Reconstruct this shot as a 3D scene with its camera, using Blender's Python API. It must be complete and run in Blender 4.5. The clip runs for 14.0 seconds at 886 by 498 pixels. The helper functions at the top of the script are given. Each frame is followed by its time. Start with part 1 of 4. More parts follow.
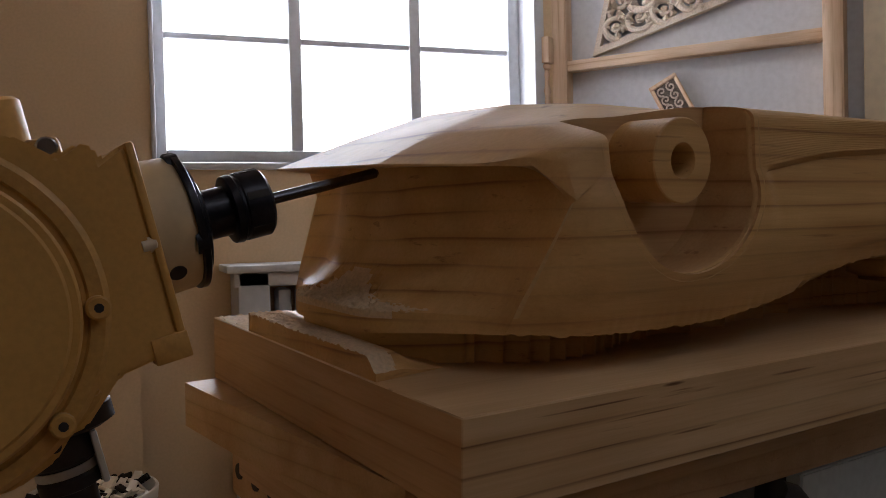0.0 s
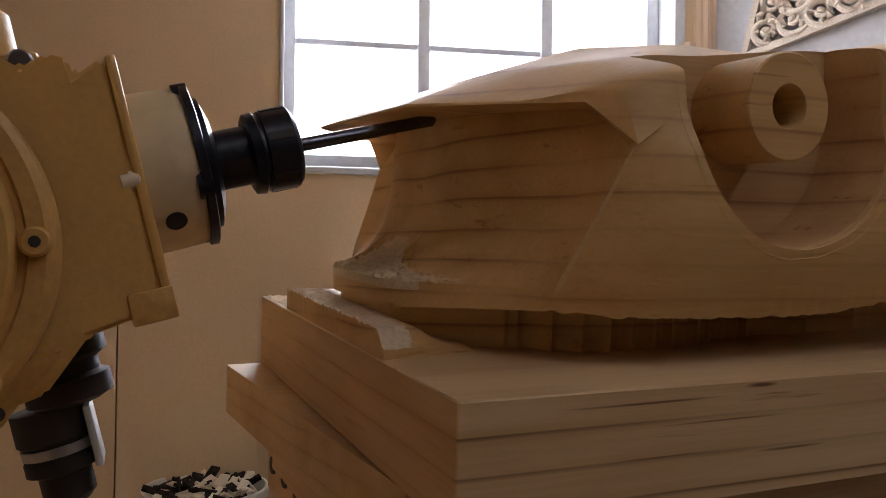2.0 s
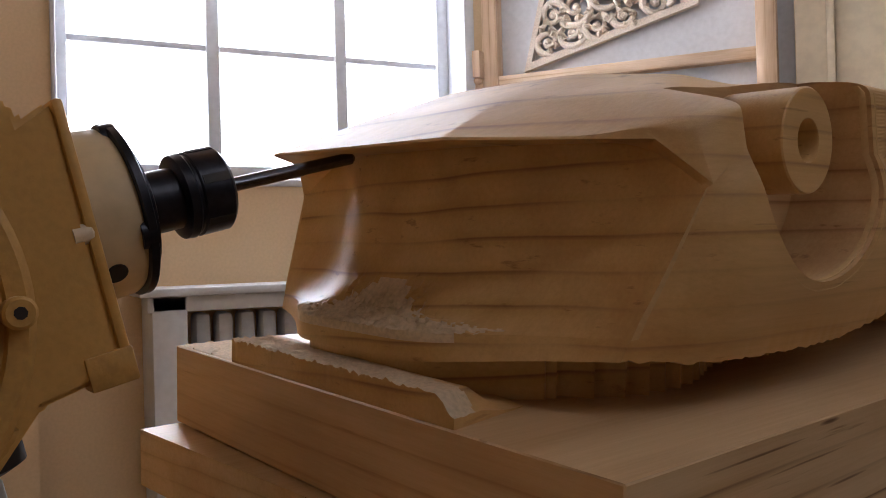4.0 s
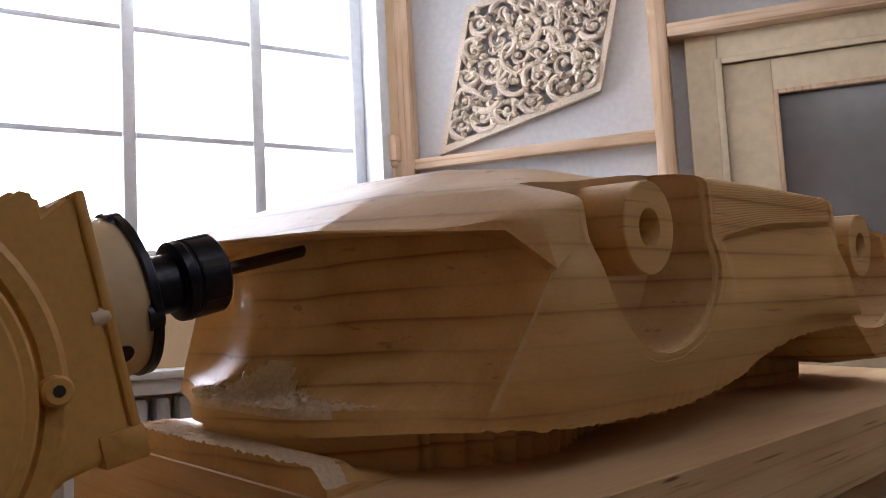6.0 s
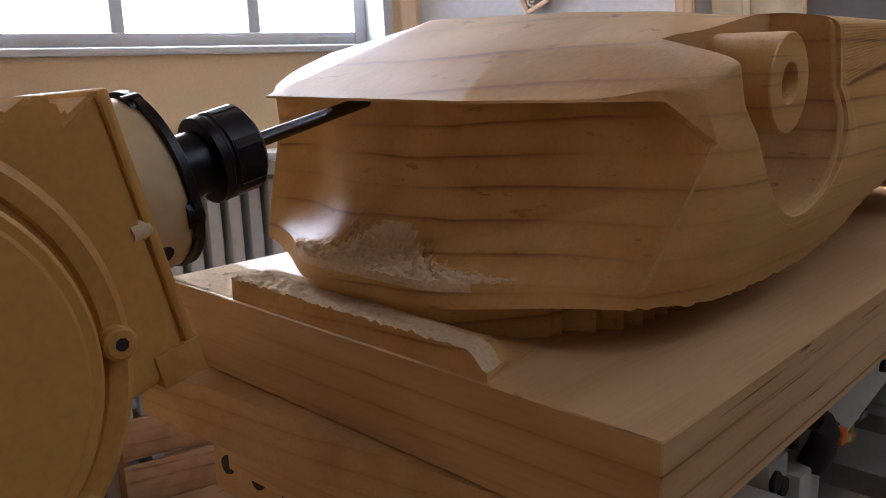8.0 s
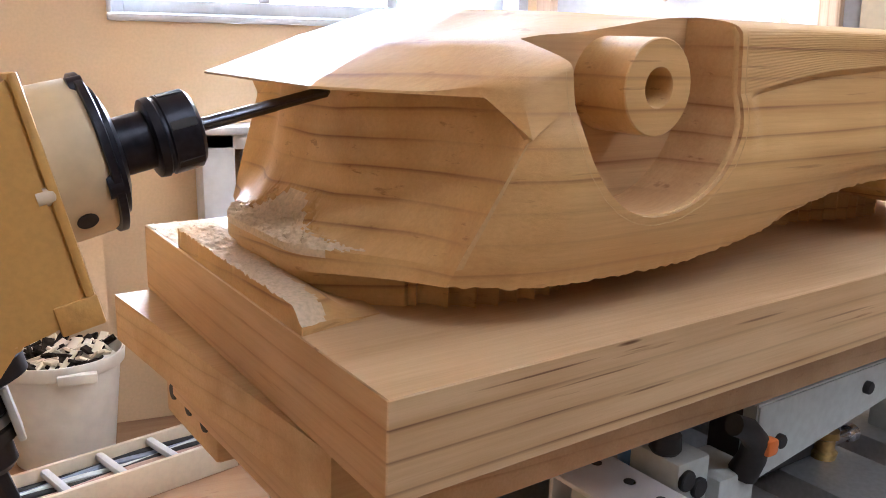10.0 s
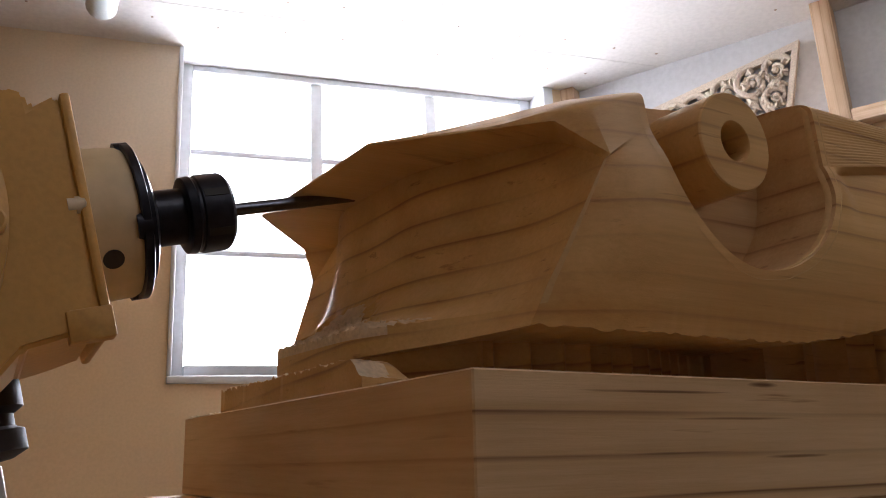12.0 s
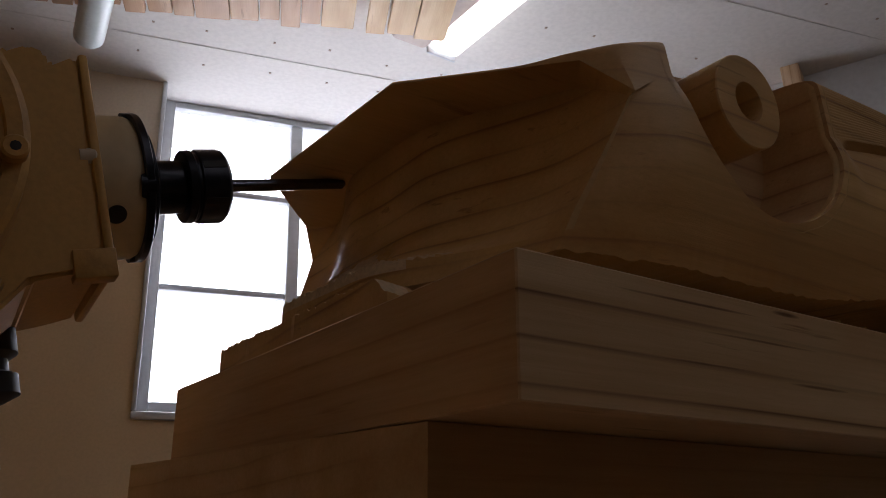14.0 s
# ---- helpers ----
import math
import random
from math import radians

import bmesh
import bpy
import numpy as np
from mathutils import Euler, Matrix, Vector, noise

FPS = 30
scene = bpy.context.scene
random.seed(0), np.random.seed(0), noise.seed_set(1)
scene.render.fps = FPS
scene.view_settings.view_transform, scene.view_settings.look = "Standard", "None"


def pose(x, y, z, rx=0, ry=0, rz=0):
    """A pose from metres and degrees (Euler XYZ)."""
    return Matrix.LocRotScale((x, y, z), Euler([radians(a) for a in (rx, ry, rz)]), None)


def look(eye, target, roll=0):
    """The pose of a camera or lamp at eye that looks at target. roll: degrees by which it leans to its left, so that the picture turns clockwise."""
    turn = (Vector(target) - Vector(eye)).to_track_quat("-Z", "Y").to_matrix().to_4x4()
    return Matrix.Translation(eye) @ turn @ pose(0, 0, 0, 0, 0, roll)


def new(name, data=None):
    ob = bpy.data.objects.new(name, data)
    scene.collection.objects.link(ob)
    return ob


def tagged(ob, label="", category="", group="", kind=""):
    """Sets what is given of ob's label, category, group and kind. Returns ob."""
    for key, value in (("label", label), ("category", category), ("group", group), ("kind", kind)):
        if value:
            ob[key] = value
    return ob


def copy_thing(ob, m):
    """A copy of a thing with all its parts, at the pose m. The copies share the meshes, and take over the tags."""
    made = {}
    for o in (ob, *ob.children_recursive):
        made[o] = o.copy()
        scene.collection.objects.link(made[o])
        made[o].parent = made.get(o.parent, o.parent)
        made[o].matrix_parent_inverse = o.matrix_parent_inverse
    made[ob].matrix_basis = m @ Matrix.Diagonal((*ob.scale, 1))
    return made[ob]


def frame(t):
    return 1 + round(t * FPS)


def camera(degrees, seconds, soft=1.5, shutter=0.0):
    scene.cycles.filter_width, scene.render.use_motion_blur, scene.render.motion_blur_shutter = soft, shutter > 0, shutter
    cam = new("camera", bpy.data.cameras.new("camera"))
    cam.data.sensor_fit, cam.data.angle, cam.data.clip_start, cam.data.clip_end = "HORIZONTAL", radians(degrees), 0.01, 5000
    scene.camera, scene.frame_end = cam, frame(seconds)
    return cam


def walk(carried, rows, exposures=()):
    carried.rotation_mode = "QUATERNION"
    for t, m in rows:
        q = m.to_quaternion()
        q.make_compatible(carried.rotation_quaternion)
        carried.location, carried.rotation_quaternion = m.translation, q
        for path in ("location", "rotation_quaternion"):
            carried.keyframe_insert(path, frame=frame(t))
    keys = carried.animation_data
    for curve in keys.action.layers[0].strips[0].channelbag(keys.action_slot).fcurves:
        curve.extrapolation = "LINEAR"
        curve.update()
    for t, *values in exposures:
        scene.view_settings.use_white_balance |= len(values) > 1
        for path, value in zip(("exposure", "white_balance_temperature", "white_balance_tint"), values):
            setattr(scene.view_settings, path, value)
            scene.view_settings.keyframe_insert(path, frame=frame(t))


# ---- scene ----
from mathutils.bvhtree import BVHTree

cam = camera(54.9, 14.0, soft=0.9)
PATH = [
    (0, (-0.145, -0.364, 0.087), (0.562, 1.507, 0.044), -1.4),
    (0.5, (-0.117, -0.381, 0.075), (0.555, 1.502, 0.028), -0.8),
    (1, (-0.085, -0.379, 0.068), (0.498, 1.534, 0.067), -0.6),
    (1.5, (-0.07, -0.341, 0.062), (0.434, 1.595, 0.076), 0.2),
    (2, (-0.065, -0.3, 0.053), (0.32, 1.663, 0.066), 0.6),
    (2.5, (-0.048, -0.274, 0.059), (0.167, 1.714, 0.075), 0.5),
    (3, (-0.042, -0.25, 0.065), (0.299, 1.72, 0.084), 0.4),
    (3.5, (-0.099, -0.223, 0.071), (0.442, 1.703, 0.09), 0.0),
    (4, (-0.176, -0.217, 0.076), (0.745, 1.558, 0.085), -1.6),
    (4.2, (-0.19, -0.218, 0.076), (0.828, 1.503, 0.113), -1.3),
    (6.3, (-0.171, -0.266, 0.077), (0.899, 1.414, 0.265), -3.1),
    (6.5, (-0.179, -0.258, 0.078), (0.892, 1.421, 0.263), -3.2),
    (7, (-0.216, -0.241, 0.095), (0.86, 1.444, 0.139), -3.6),
    (7.5, (-0.226, -0.211, 0.12), (0.893, 1.435, -0.068), -3.5),
    (7.7, (-0.229, -0.201, 0.128), (0.887, 1.432, -0.169), -3.3),
    (9.8, (-0.122, -0.297, 0.132), (0.687, 1.484, -0.285), 1.0),
    (10, (-0.104, -0.317, 0.131), (0.631, 1.501, -0.263), 0.3),
    (10.5, (-0.064, -0.367, 0.127), (0.518, 1.513, -0.226), -0.1),
    (11, (-0.046, -0.349, 0.105), (0.476, 1.578, -0.01), -0.7),
    (11.2, (-0.058, -0.324, 0.085), (0.512, 1.593, 0.083), -0.5),
    (11.5, (-0.078, -0.297, 0.035), (0.471, 1.62, 0.191), -1.5),
    (12, (-0.099, -0.259, -0.04), (0.538, 1.553, 0.517), -2.9),
    (12.5, (-0.128, -0.239, -0.085), (0.539, 1.468, 0.716), -3.1),
    (13, (-0.143, -0.236, -0.107), (0.596, 1.425, 0.727), -3.3),
    (13.5, (-0.119, -0.234, -0.098), (0.604, 1.469, 0.661), -1.8),
    (14, (-0.118, -0.231, -0.097), (0.58, 1.508, 0.604), -1.7),
]
walk(cam, [(t, look(eye, aim, roll)) for t, eye, aim, roll in PATH], exposures=[
    (0.0, 0.60, 6050, 13), (1.0, 1.0, 6000, 13), (2.5, 1.3, 6050, 13), (3.0, 1.35, 6000, 13), (4.0, 1.35, 5950, 13), (6.5, 1.35, 5900, 13),
    (7.0, 1.25, 5850, 13), (7.5, 1.25, 5850, 13), (9.8, 2.9, 5350, 10), (10.5, 3.0, 5350, 10), (11.0, 2.75, 5650, 11), (11.5, 2.1, 5850, 12), (12.0, 1.5, 6050, 13),
    (12.5, 0.3, 6050, 14), (13.0, -0.2, 6100, 14), (14.0, -0.2, 6050, 14)])

# ---- world and light ----
world = bpy.data.worlds.new("world")
scene.world = world
world.use_nodes = True
wn = world.node_tree
sky = wn.nodes.new("ShaderNodeTexSky")
sky.sky_type, sky.sun_disc = "NISHITA", False
sky.sun_elevation, sky.sun_rotation = radians(38), radians(150)
wn.links.new(sky.outputs[0], wn.nodes["Background"].inputs[0])
wn.nodes["Background"].inputs[1].default_value = 0.1

sun = new("sun", bpy.data.lights.new("sun", "SUN"))
sun.data.energy, sun.data.angle, sun.data.color = 1.0, radians(12), (1.0, 0.95, 0.88)
sun.matrix_world = look((3, 6, 6), (0, 0, 0))


def window_light(name, m, w, h, watts, colour):
    """The sky's light in a window's opening."""
    li = bpy.data.lights.new(name, "AREA")
    li.shape, li.size, li.size_y, li.energy, li.color = "RECTANGLE", w, h, watts, colour
    ob = new(name, li)
    ob.matrix_world = m
    return ob


window_light("sky_window", look((0.5, 2.42, 0.85), (0.5, 0, 0.85)), 2.0, 1.6, 62, (0.97, 0.97, 1.0))


# ---- materials ----
def mat(name, rough=0.6, metal=0.0):
    m = bpy.data.materials.new(name)
    m.use_nodes = True
    b = m.node_tree.nodes["Principled BSDF"]
    b.inputs["Roughness"].default_value, b.inputs["Metallic"].default_value = rough, metal
    return m, m.node_tree, b


def node(nt, kind, **kw):
    n = nt.nodes.new("ShaderNode" + kind)
    for k, v in kw.items():
        n.inputs[k].default_value = v
    return n


def coords(nt, scale=(1, 1, 1), loc=(0, 0, 0)):
    tc, mp = nt.nodes.new("ShaderNodeTexCoord"), nt.nodes.new("ShaderNodeMapping")
    mp.inputs["Scale"].default_value, mp.inputs["Location"].default_value = scale, loc
    nt.links.new(tc.outputs["Object"], mp.inputs["Vector"])
    return mp.outputs["Vector"]


def ramp(nt, fac, stops):
    r = nt.nodes.new("ShaderNodeValToRGB")
    e = r.color_ramp.elements
    while len(e) < len(stops):
        e.new(0.5)
    for el, (p, c) in zip(e, stops):
        el.position, el.color = p, (*c, 1)
    nt.links.new(fac, r.inputs["Fac"])
    return r.outputs["Color"]


def mix(nt, fac, a, b, blend="MIX"):
    m = nt.nodes.new("ShaderNodeMix")
    m.data_type, m.blend_type = "RGBA", blend
    for key, v in (("Factor", fac), ("A", a), ("B", b)):
        sock = [i for i in m.inputs if i.name == key and i.enabled][0]
        if isinstance(v, (int, float)):
            sock.default_value = v
        elif isinstance(v, tuple):
            sock.default_value = (*v, 1)
        else:
            nt.links.new(v, sock)
    return [o for o in m.outputs if o.enabled][0]


def bump(nt, b, height, strength, dist=0.002):
    n = node(nt, "Bump", Strength=strength, Distance=dist)
    nt.links.new(height, n.inputs["Height"])
    nt.links.new(n.outputs["Normal"], b.inputs["Normal"])


def wood(name, light, mid, dark, pitch=0.014, along=0, seed=0.0, rough=0.62, tilt=0.0, streak=0.55, wave=0.016, least=0.12, marks=()):
    """Sawn softwood: growth rings in layers, fine fibres along one axis, a few dark streaks."""
    m, nt, b = mat(name, rough)
    b.inputs["Specular IOR Level"].default_value = 0.55
    loc = (seed * 1.7, seed * 2.3, seed * 0.9)
    warp = node(nt, "TexNoise", Scale=1.0, Detail=3.0)
    sc = [5, 5, 9]
    sc[along] = 1.6
    nt.links.new(coords(nt, sc, loc), warp.inputs["Vector"])
    xyz = nt.nodes.new("ShaderNodeSeparateXYZ")
    nt.links.new(coords(nt, (1, 1, 1), loc), xyz.inputs[0])

    def maths(op, a, c):
        n = nt.nodes.new("ShaderNodeMath")
        n.operation = op
        for i, v in enumerate((a, c)):
            if isinstance(v, (int, float)):
                n.inputs[i].default_value = v
            else:
                nt.links.new(v, n.inputs[i])
        return n.outputs[0]
    axis, other = (0, 1) if along == 2 else (2, 1 - along)
    lay = maths("ADD", xyz.outputs[axis], maths("MULTIPLY", xyz.outputs[other], 0.05 + tilt))
    lay = maths("ADD", lay, maths("MULTIPLY", warp.outputs["Fac"], wave))
    ring = maths("FRACT", maths("DIVIDE", lay, pitch), 0)
    rings = ramp(nt, ring, [(0.0, mid), (0.25, light), (0.62, light), (0.84, mid), (0.95, dark), (1.0, mid)])
    fade = node(nt, "TexNoise", Scale=1.0, Detail=2.0)
    fa = [9, 9, 38]
    fa[along] = 3.5
    nt.links.new(coords(nt, fa, (loc[0] + 5, loc[1], loc[2] + 2)), fade.inputs["Vector"])
    rings = mix(nt, ramp(nt, fade.outputs["Fac"], [(0.42, (least,) * 3), (0.62, (1.0, 1.0, 1.0))]), light, rings)
    fib = node(nt, "TexNoise", Scale=1.0, Detail=6.0, Roughness=0.7)
    fs = [420, 420, 420]
    fs[along] = 14
    nt.links.new(coords(nt, fs, loc), fib.inputs["Vector"])
    fibc = ramp(nt, fib.outputs["Fac"], [(0.3, (0.86, 0.82, 0.76)), (0.62, (1.0, 1.0, 1.0))])
    col = mix(nt, 0.8, rings, fibc, "MULTIPLY")
    blot = node(nt, "TexNoise", Scale=1.0, Detail=2.0)
    bs = [22, 22, 26]
    bs[along] = 5
    nt.links.new(coords(nt, bs, (loc[0] + 3, loc[1], loc[2])), blot.inputs["Vector"])
    bl = ramp(nt, blot.outputs["Fac"], [(0.38, (0.80, 0.72, 0.62)), (0.58, (1.0, 1.0, 1.0))])
    col = mix(nt, 0.7, col, bl, "MULTIPLY")
    st = node(nt, "TexNoise", Scale=1.0, Detail=4.0, Roughness=0.6)
    ss = [60, 60, 190]
    ss[along] = 9
    nt.links.new(coords(nt, ss, (loc[0] + 9, loc[1], loc[2])), st.inputs["Vector"])
    stc = ramp(nt, st.outputs["Fac"], [(0.64, (1.0, 1.0, 1.0)), (0.72, (0.42, 0.30, 0.20))])
    col = mix(nt, streak, col, stc, "MULTIPLY")
    for mx, mz, rx, rz, depth in marks:                    # knots and resin streaks
        du = maths("DIVIDE", maths("SUBTRACT", xyz.outputs[0], mx + loc[0]), rx)
        dz = maths("SUBTRACT", xyz.outputs[2], mz + loc[2])
        dz = maths("DIVIDE", maths("ADD", dz, maths("MULTIPLY", maths("SUBTRACT", fade.outputs["Fac"], 0.5), 0.004)), rz)
        dist = maths("ADD", maths("MULTIPLY", du, du), maths("MULTIPLY", dz, dz))
        dist = maths("ADD", dist, maths("MULTIPLY", fib.outputs["Fac"], 0.9))
        col = mix(nt, depth, col, ramp(nt, dist, [(0.45, (0.22, 0.13, 0.07)), (1.0, (1.0, 1.0, 1.0))]), "MULTIPLY")
    nt.links.new(col, b.inputs["Base Color"])
    bump(nt, b, fib.outputs["Fac"], 0.25, 0.0008)
    return m


def painted(name, colour, rough=0.6, grain=60, amount=0.08, relief=0.1, metal=0.0, dirt=3.0):
    """A plain surface with fine mottling and soft larger stains."""
    m, nt, b = mat(name, rough, metal)
    b.inputs["Specular IOR Level"].default_value = 0.5 if rough < 0.8 else 0.05
    n1 = node(nt, "TexNoise", Scale=grain, Detail=6.0)
    n2 = node(nt, "TexNoise", Scale=dirt, Detail=3.0)
    for n in (n1, n2):
        nt.links.new(coords(nt), n.inputs["Vector"])
    lo = tuple(c * (1 - 2 * amount) for c in colour)
    c1 = ramp(nt, n1.outputs["Fac"], [(0.35, lo), (0.62, colour)])
    c2 = ramp(nt, n2.outputs["Fac"], [(0.36, (1 - 1.6 * amount,) * 3), (0.6, (1, 1, 1))])
    nt.links.new(mix(nt, 1.0, c1, c2, "MULTIPLY"), b.inputs["Base Color"])
    rr = nt.nodes.new("ShaderNodeMapRange")
    rr.inputs["To Min"].default_value, rr.inputs["To Max"].default_value = max(0.05, rough - 0.1), min(1, rough + 0.1)
    nt.links.new(n2.outputs["Fac"], rr.inputs["Value"])
    nt.links.new(rr.outputs[0], b.inputs["Roughness"])
    if relief:
        bump(nt, b, n1.outputs["Fac"], relief, 0.001 if relief < 0.9 else 0.0016)
    return m


PINE = wood("pine", (0.70, 0.45, 0.185), (0.62, 0.375, 0.13), (0.32, 0.155, 0.055), pitch=0.0165, seed=1.0, streak=0.6, wave=0.014, rough=0.47, least=0.2)
KNOTS = ((0.147, -0.0028, 0.014, 0.0016, 1.0), (0.088, -0.0062, 0.062, 0.0009, 0.85), (0.130, -0.0165, 0.050, 0.0008, 0.7), (0.165, -0.0315, 0.030, 0.0010, 0.8),
         (0.262, -0.009, 0.035, 0.0012, 0.7), (0.095, -0.029, 0.040, 0.0007, 0.6), (0.36, -0.022, 0.05, 0.0012, 0.7), (0.44, -0.010, 0.03, 0.0014, 0.8))
PINE_BASE = wood("pine_base", (0.70, 0.505, 0.29), (0.63, 0.43, 0.225), (0.20, 0.10, 0.04), pitch=0.0150, seed=4.0, streak=0.75, wave=0.007, rough=0.55, least=0.3, marks=KNOTS)
PINE_TOP = wood("pine_top", (0.70, 0.50, 0.285), (0.67, 0.465, 0.255), (0.52, 0.33, 0.17), pitch=0.05, seed=5.0, streak=0.05, wave=0.03, rough=0.6)
PINE_END = wood("pine_end_grain", (0.64, 0.425, 0.225), (0.605, 0.39, 0.20), (0.46, 0.27, 0.125), pitch=0.0150, along=1, seed=4.0, streak=0.35, wave=0.007, rough=0.6, least=0.15)
PINE_CUT = wood("pine_cut", (0.66, 0.43, 0.21), (0.58, 0.355, 0.165), (0.34, 0.175, 0.07), pitch=0.0165, seed=1.0, streak=0.6, wave=0.014)
TORN = painted("torn_wood", (0.82, 0.66, 0.46), 0.9, 420, 0.08, 0.45)
PALE_EDGE = painted("pale_cut_edge", (0.72, 0.50, 0.25), 0.9, 260, 0.06, 0.3)
PLYWOOD = wood("plywood", (0.64, 0.435, 0.225), (0.60, 0.40, 0.195), (0.50, 0.32, 0.155), pitch=0.012, seed=2.0, streak=0.15)
LATH = wood("lath", (0.70, 0.52, 0.36), (0.60, 0.42, 0.27), (0.42, 0.26, 0.14), pitch=0.02, along=2, seed=6.0, streak=0.2)
LATH_H = wood("lath_h", (0.68, 0.51, 0.36), (0.60, 0.43, 0.28), (0.42, 0.27, 0.15), pitch=0.02, along=0, seed=7.0, streak=0.2)
BOARD = wood("stored_board", (0.50, 0.31, 0.18), (0.40, 0.23, 0.13), (0.22, 0.11, 0.06), pitch=0.03, along=1, seed=8.0)
BOARD_PALE = wood("stored_board_pale", (0.62, 0.43, 0.22), (0.52, 0.34, 0.16), (0.34, 0.2, 0.09), pitch=0.03, along=1, seed=9.0)
CARVED = painted("carved_limewood", (0.74, 0.63, 0.51), 0.65, 180, 0.10, 0.3)
CARVED_DARK = painted("carved_dark", (0.27, 0.22, 0.18), 0.6, 200, 0.2, 0.3)
DOORWOOD = painted("door_paint", (0.72, 0.60, 0.41), 0.5, 40, 0.05, 0.05)
WALL = painted("wall_paint", (0.70, 0.53, 0.335), 0.9, 140, 0.03, 0.06, dirt=1.3)
WALL_UP = painted("upper_wall_pale", (0.74, 0.64, 0.50), 0.9, 140, 0.03, 0.06, dirt=1.3)
# dark brown for the unseen walls, so they bounce little light
WALL_BACK = painted("unseen_wall_dark", (0.20, 0.135, 0.08), 0.8, 40, 0.12, 0.2, dirt=2.0)
WALL_COOL = painted("wall_paint_cool", (0.62, 0.62, 0.635), 0.9, 60, 0.04, 0.05, dirt=1.3)
CEILING = painted("ceiling_paint", (0.72, 0.69, 0.66), 0.9, 70, 0.04, 0.1, dirt=1.0)
FLOOR = wood("floor_wood", (0.36, 0.22, 0.12), (0.30, 0.175, 0.09), (0.18, 0.10, 0.05), pitch=0.09, along=0, seed=3.0)
WHITE = painted("white_paint", (0.64, 0.66, 0.69), 0.45, 50, 0.04, 0.05)
CREAM = painted("cream_enamel", (0.67, 0.40, 0.112), 0.5, 300, 0.04, 0.12)
CREAM_D = painted("cream_cast", (0.62, 0.36, 0.098), 0.55, 260, 0.07, 0.25)
PLASTIC = painted("pale_plastic", (0.74, 0.64, 0.48), 0.45, 80, 0.03, 0.0)
BLACK = painted("black_steel", (0.030, 0.032, 0.045), 0.32, 200, 0.15, 0.05, metal=0.6)
RUBBER = painted("black_rubber", (0.025, 0.022, 0.022), 0.6, 200, 0.1, 0.1)
STEEL = painted("bright_steel", (0.50, 0.50, 0.54), 0.28, 300, 0.08, 0.03, metal=1.0)
SPINDLE = painted("spindle_casting", (0.70, 0.56, 0.35), 0.5, 90, 0.05, 0.05)
SHANK = painted("tool_steel", (0.16, 0.17, 0.21), 0.25, 300, 0.08, 0.03, metal=1.0)
ALU = painted("aluminium", (0.50, 0.51, 0.52), 0.4, 220, 0.06, 0.05, metal=0.9)
GREYPAINT = painted("grey_enamel", (0.52, 0.55, 0.54), 0.45, 120, 0.05, 0.1)
BRASS = painted("brass", (0.55, 0.38, 0.14), 0.35, 150, 0.12, 0.05, metal=1.0)
BLUE = painted("blue_plastic", (0.10, 0.26, 0.55), 0.4, 60, 0.06, 0.0)
ORANGE = painted("orange_plastic", (0.75, 0.20, 0.04), 0.45, 80, 0.05, 0.0)
BUCKET = painted("bucket_plastic", (0.78, 0.74, 0.66), 0.45, 30, 0.04, 0.0)
SCRAP = painted("dark_scrap", (0.06, 0.045, 0.035), 0.8, 60, 0.3, 0.3)
BROWNPIPE = painted("brown_cover", (0.40, 0.30, 0.24), 0.5, 60, 0.06, 0.05)


def glass_material(name, tint, rough=0.0):
    m, nt, b = mat(name, rough)
    b.inputs["Base Color"].default_value = (*tint, 1)
    b.inputs["Transmission Weight"].default_value, b.inputs["IOR"].default_value = 1.0, 1.45
    return m


GLASS = glass_material("window_glass", (0.97, 0.98, 1.0))
DARKGLASS = painted("grey_door_panel", (0.21, 0.20, 0.20), 0.16, 20, 0.04, 0.0)
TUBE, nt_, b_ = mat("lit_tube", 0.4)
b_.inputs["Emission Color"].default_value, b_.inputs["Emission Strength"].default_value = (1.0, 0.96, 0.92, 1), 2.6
OPAL = painted("opal_plastic", (0.66, 0.72, 0.72), 0.3, 60, 0.03, 0.0)


# ---- mesh helpers ----
def link_mesh(name, bm, material, sharp=35.0):
    bm.normal_update()
    for f in bm.faces:
        f.smooth = True
    for e in bm.edges:
        e.smooth = len(e.link_faces) == 2 and e.calc_face_angle(0.0) < radians(sharp)
    me = bpy.data.meshes.new(name)
    bm.to_mesh(me)
    bm.free()
    for m in material if isinstance(material, (list, tuple)) else [material]:
        me.materials.append(m)
    return new(name, me)


def part(name, bm, material, parent, label="", sharp=35.0):
    ob = link_mesh(name, bm, material, sharp)
    ob.parent = parent
    return tagged(ob, label)


def thing(name, m, label, category, group="", kind=""):
    ob = new(name)
    ob.empty_display_size = 0.05
    ob.matrix_world = m
    return tagged(ob, label, category, group, kind)


def box(bm, x0, x1, y0, y1, z0, z1, bevel=0.0, m=None, seg=2):
    r = bmesh.ops.create_cube(bm, size=1)
    vs = r["verts"]
    for v in vs:
        v.co = Vector(((x0 + x1) / 2 + v.co.x * (x1 - x0), (y0 + y1) / 2 + v.co.y * (y1 - y0), (z0 + z1) / 2 + v.co.z * (z1 - z0)))
    if bevel:
        es = list({e for v in vs for e in v.link_edges})
        g = bmesh.ops.bevel(bm, geom=es, offset=bevel, segments=seg, profile=0.5, affect="EDGES")
        vs = list({v for f in g["faces"] for v in f.verts} | {v for v in vs if v.is_valid})
    if m is not None:
        bmesh.ops.transform(bm, matrix=m, verts=vs)
    return bm


def boxes(*args, bevel=0.0, m=None):
    bm = bmesh.new()
    for a in args:
        box(bm, *a, bevel=bevel, m=m)
    return bm


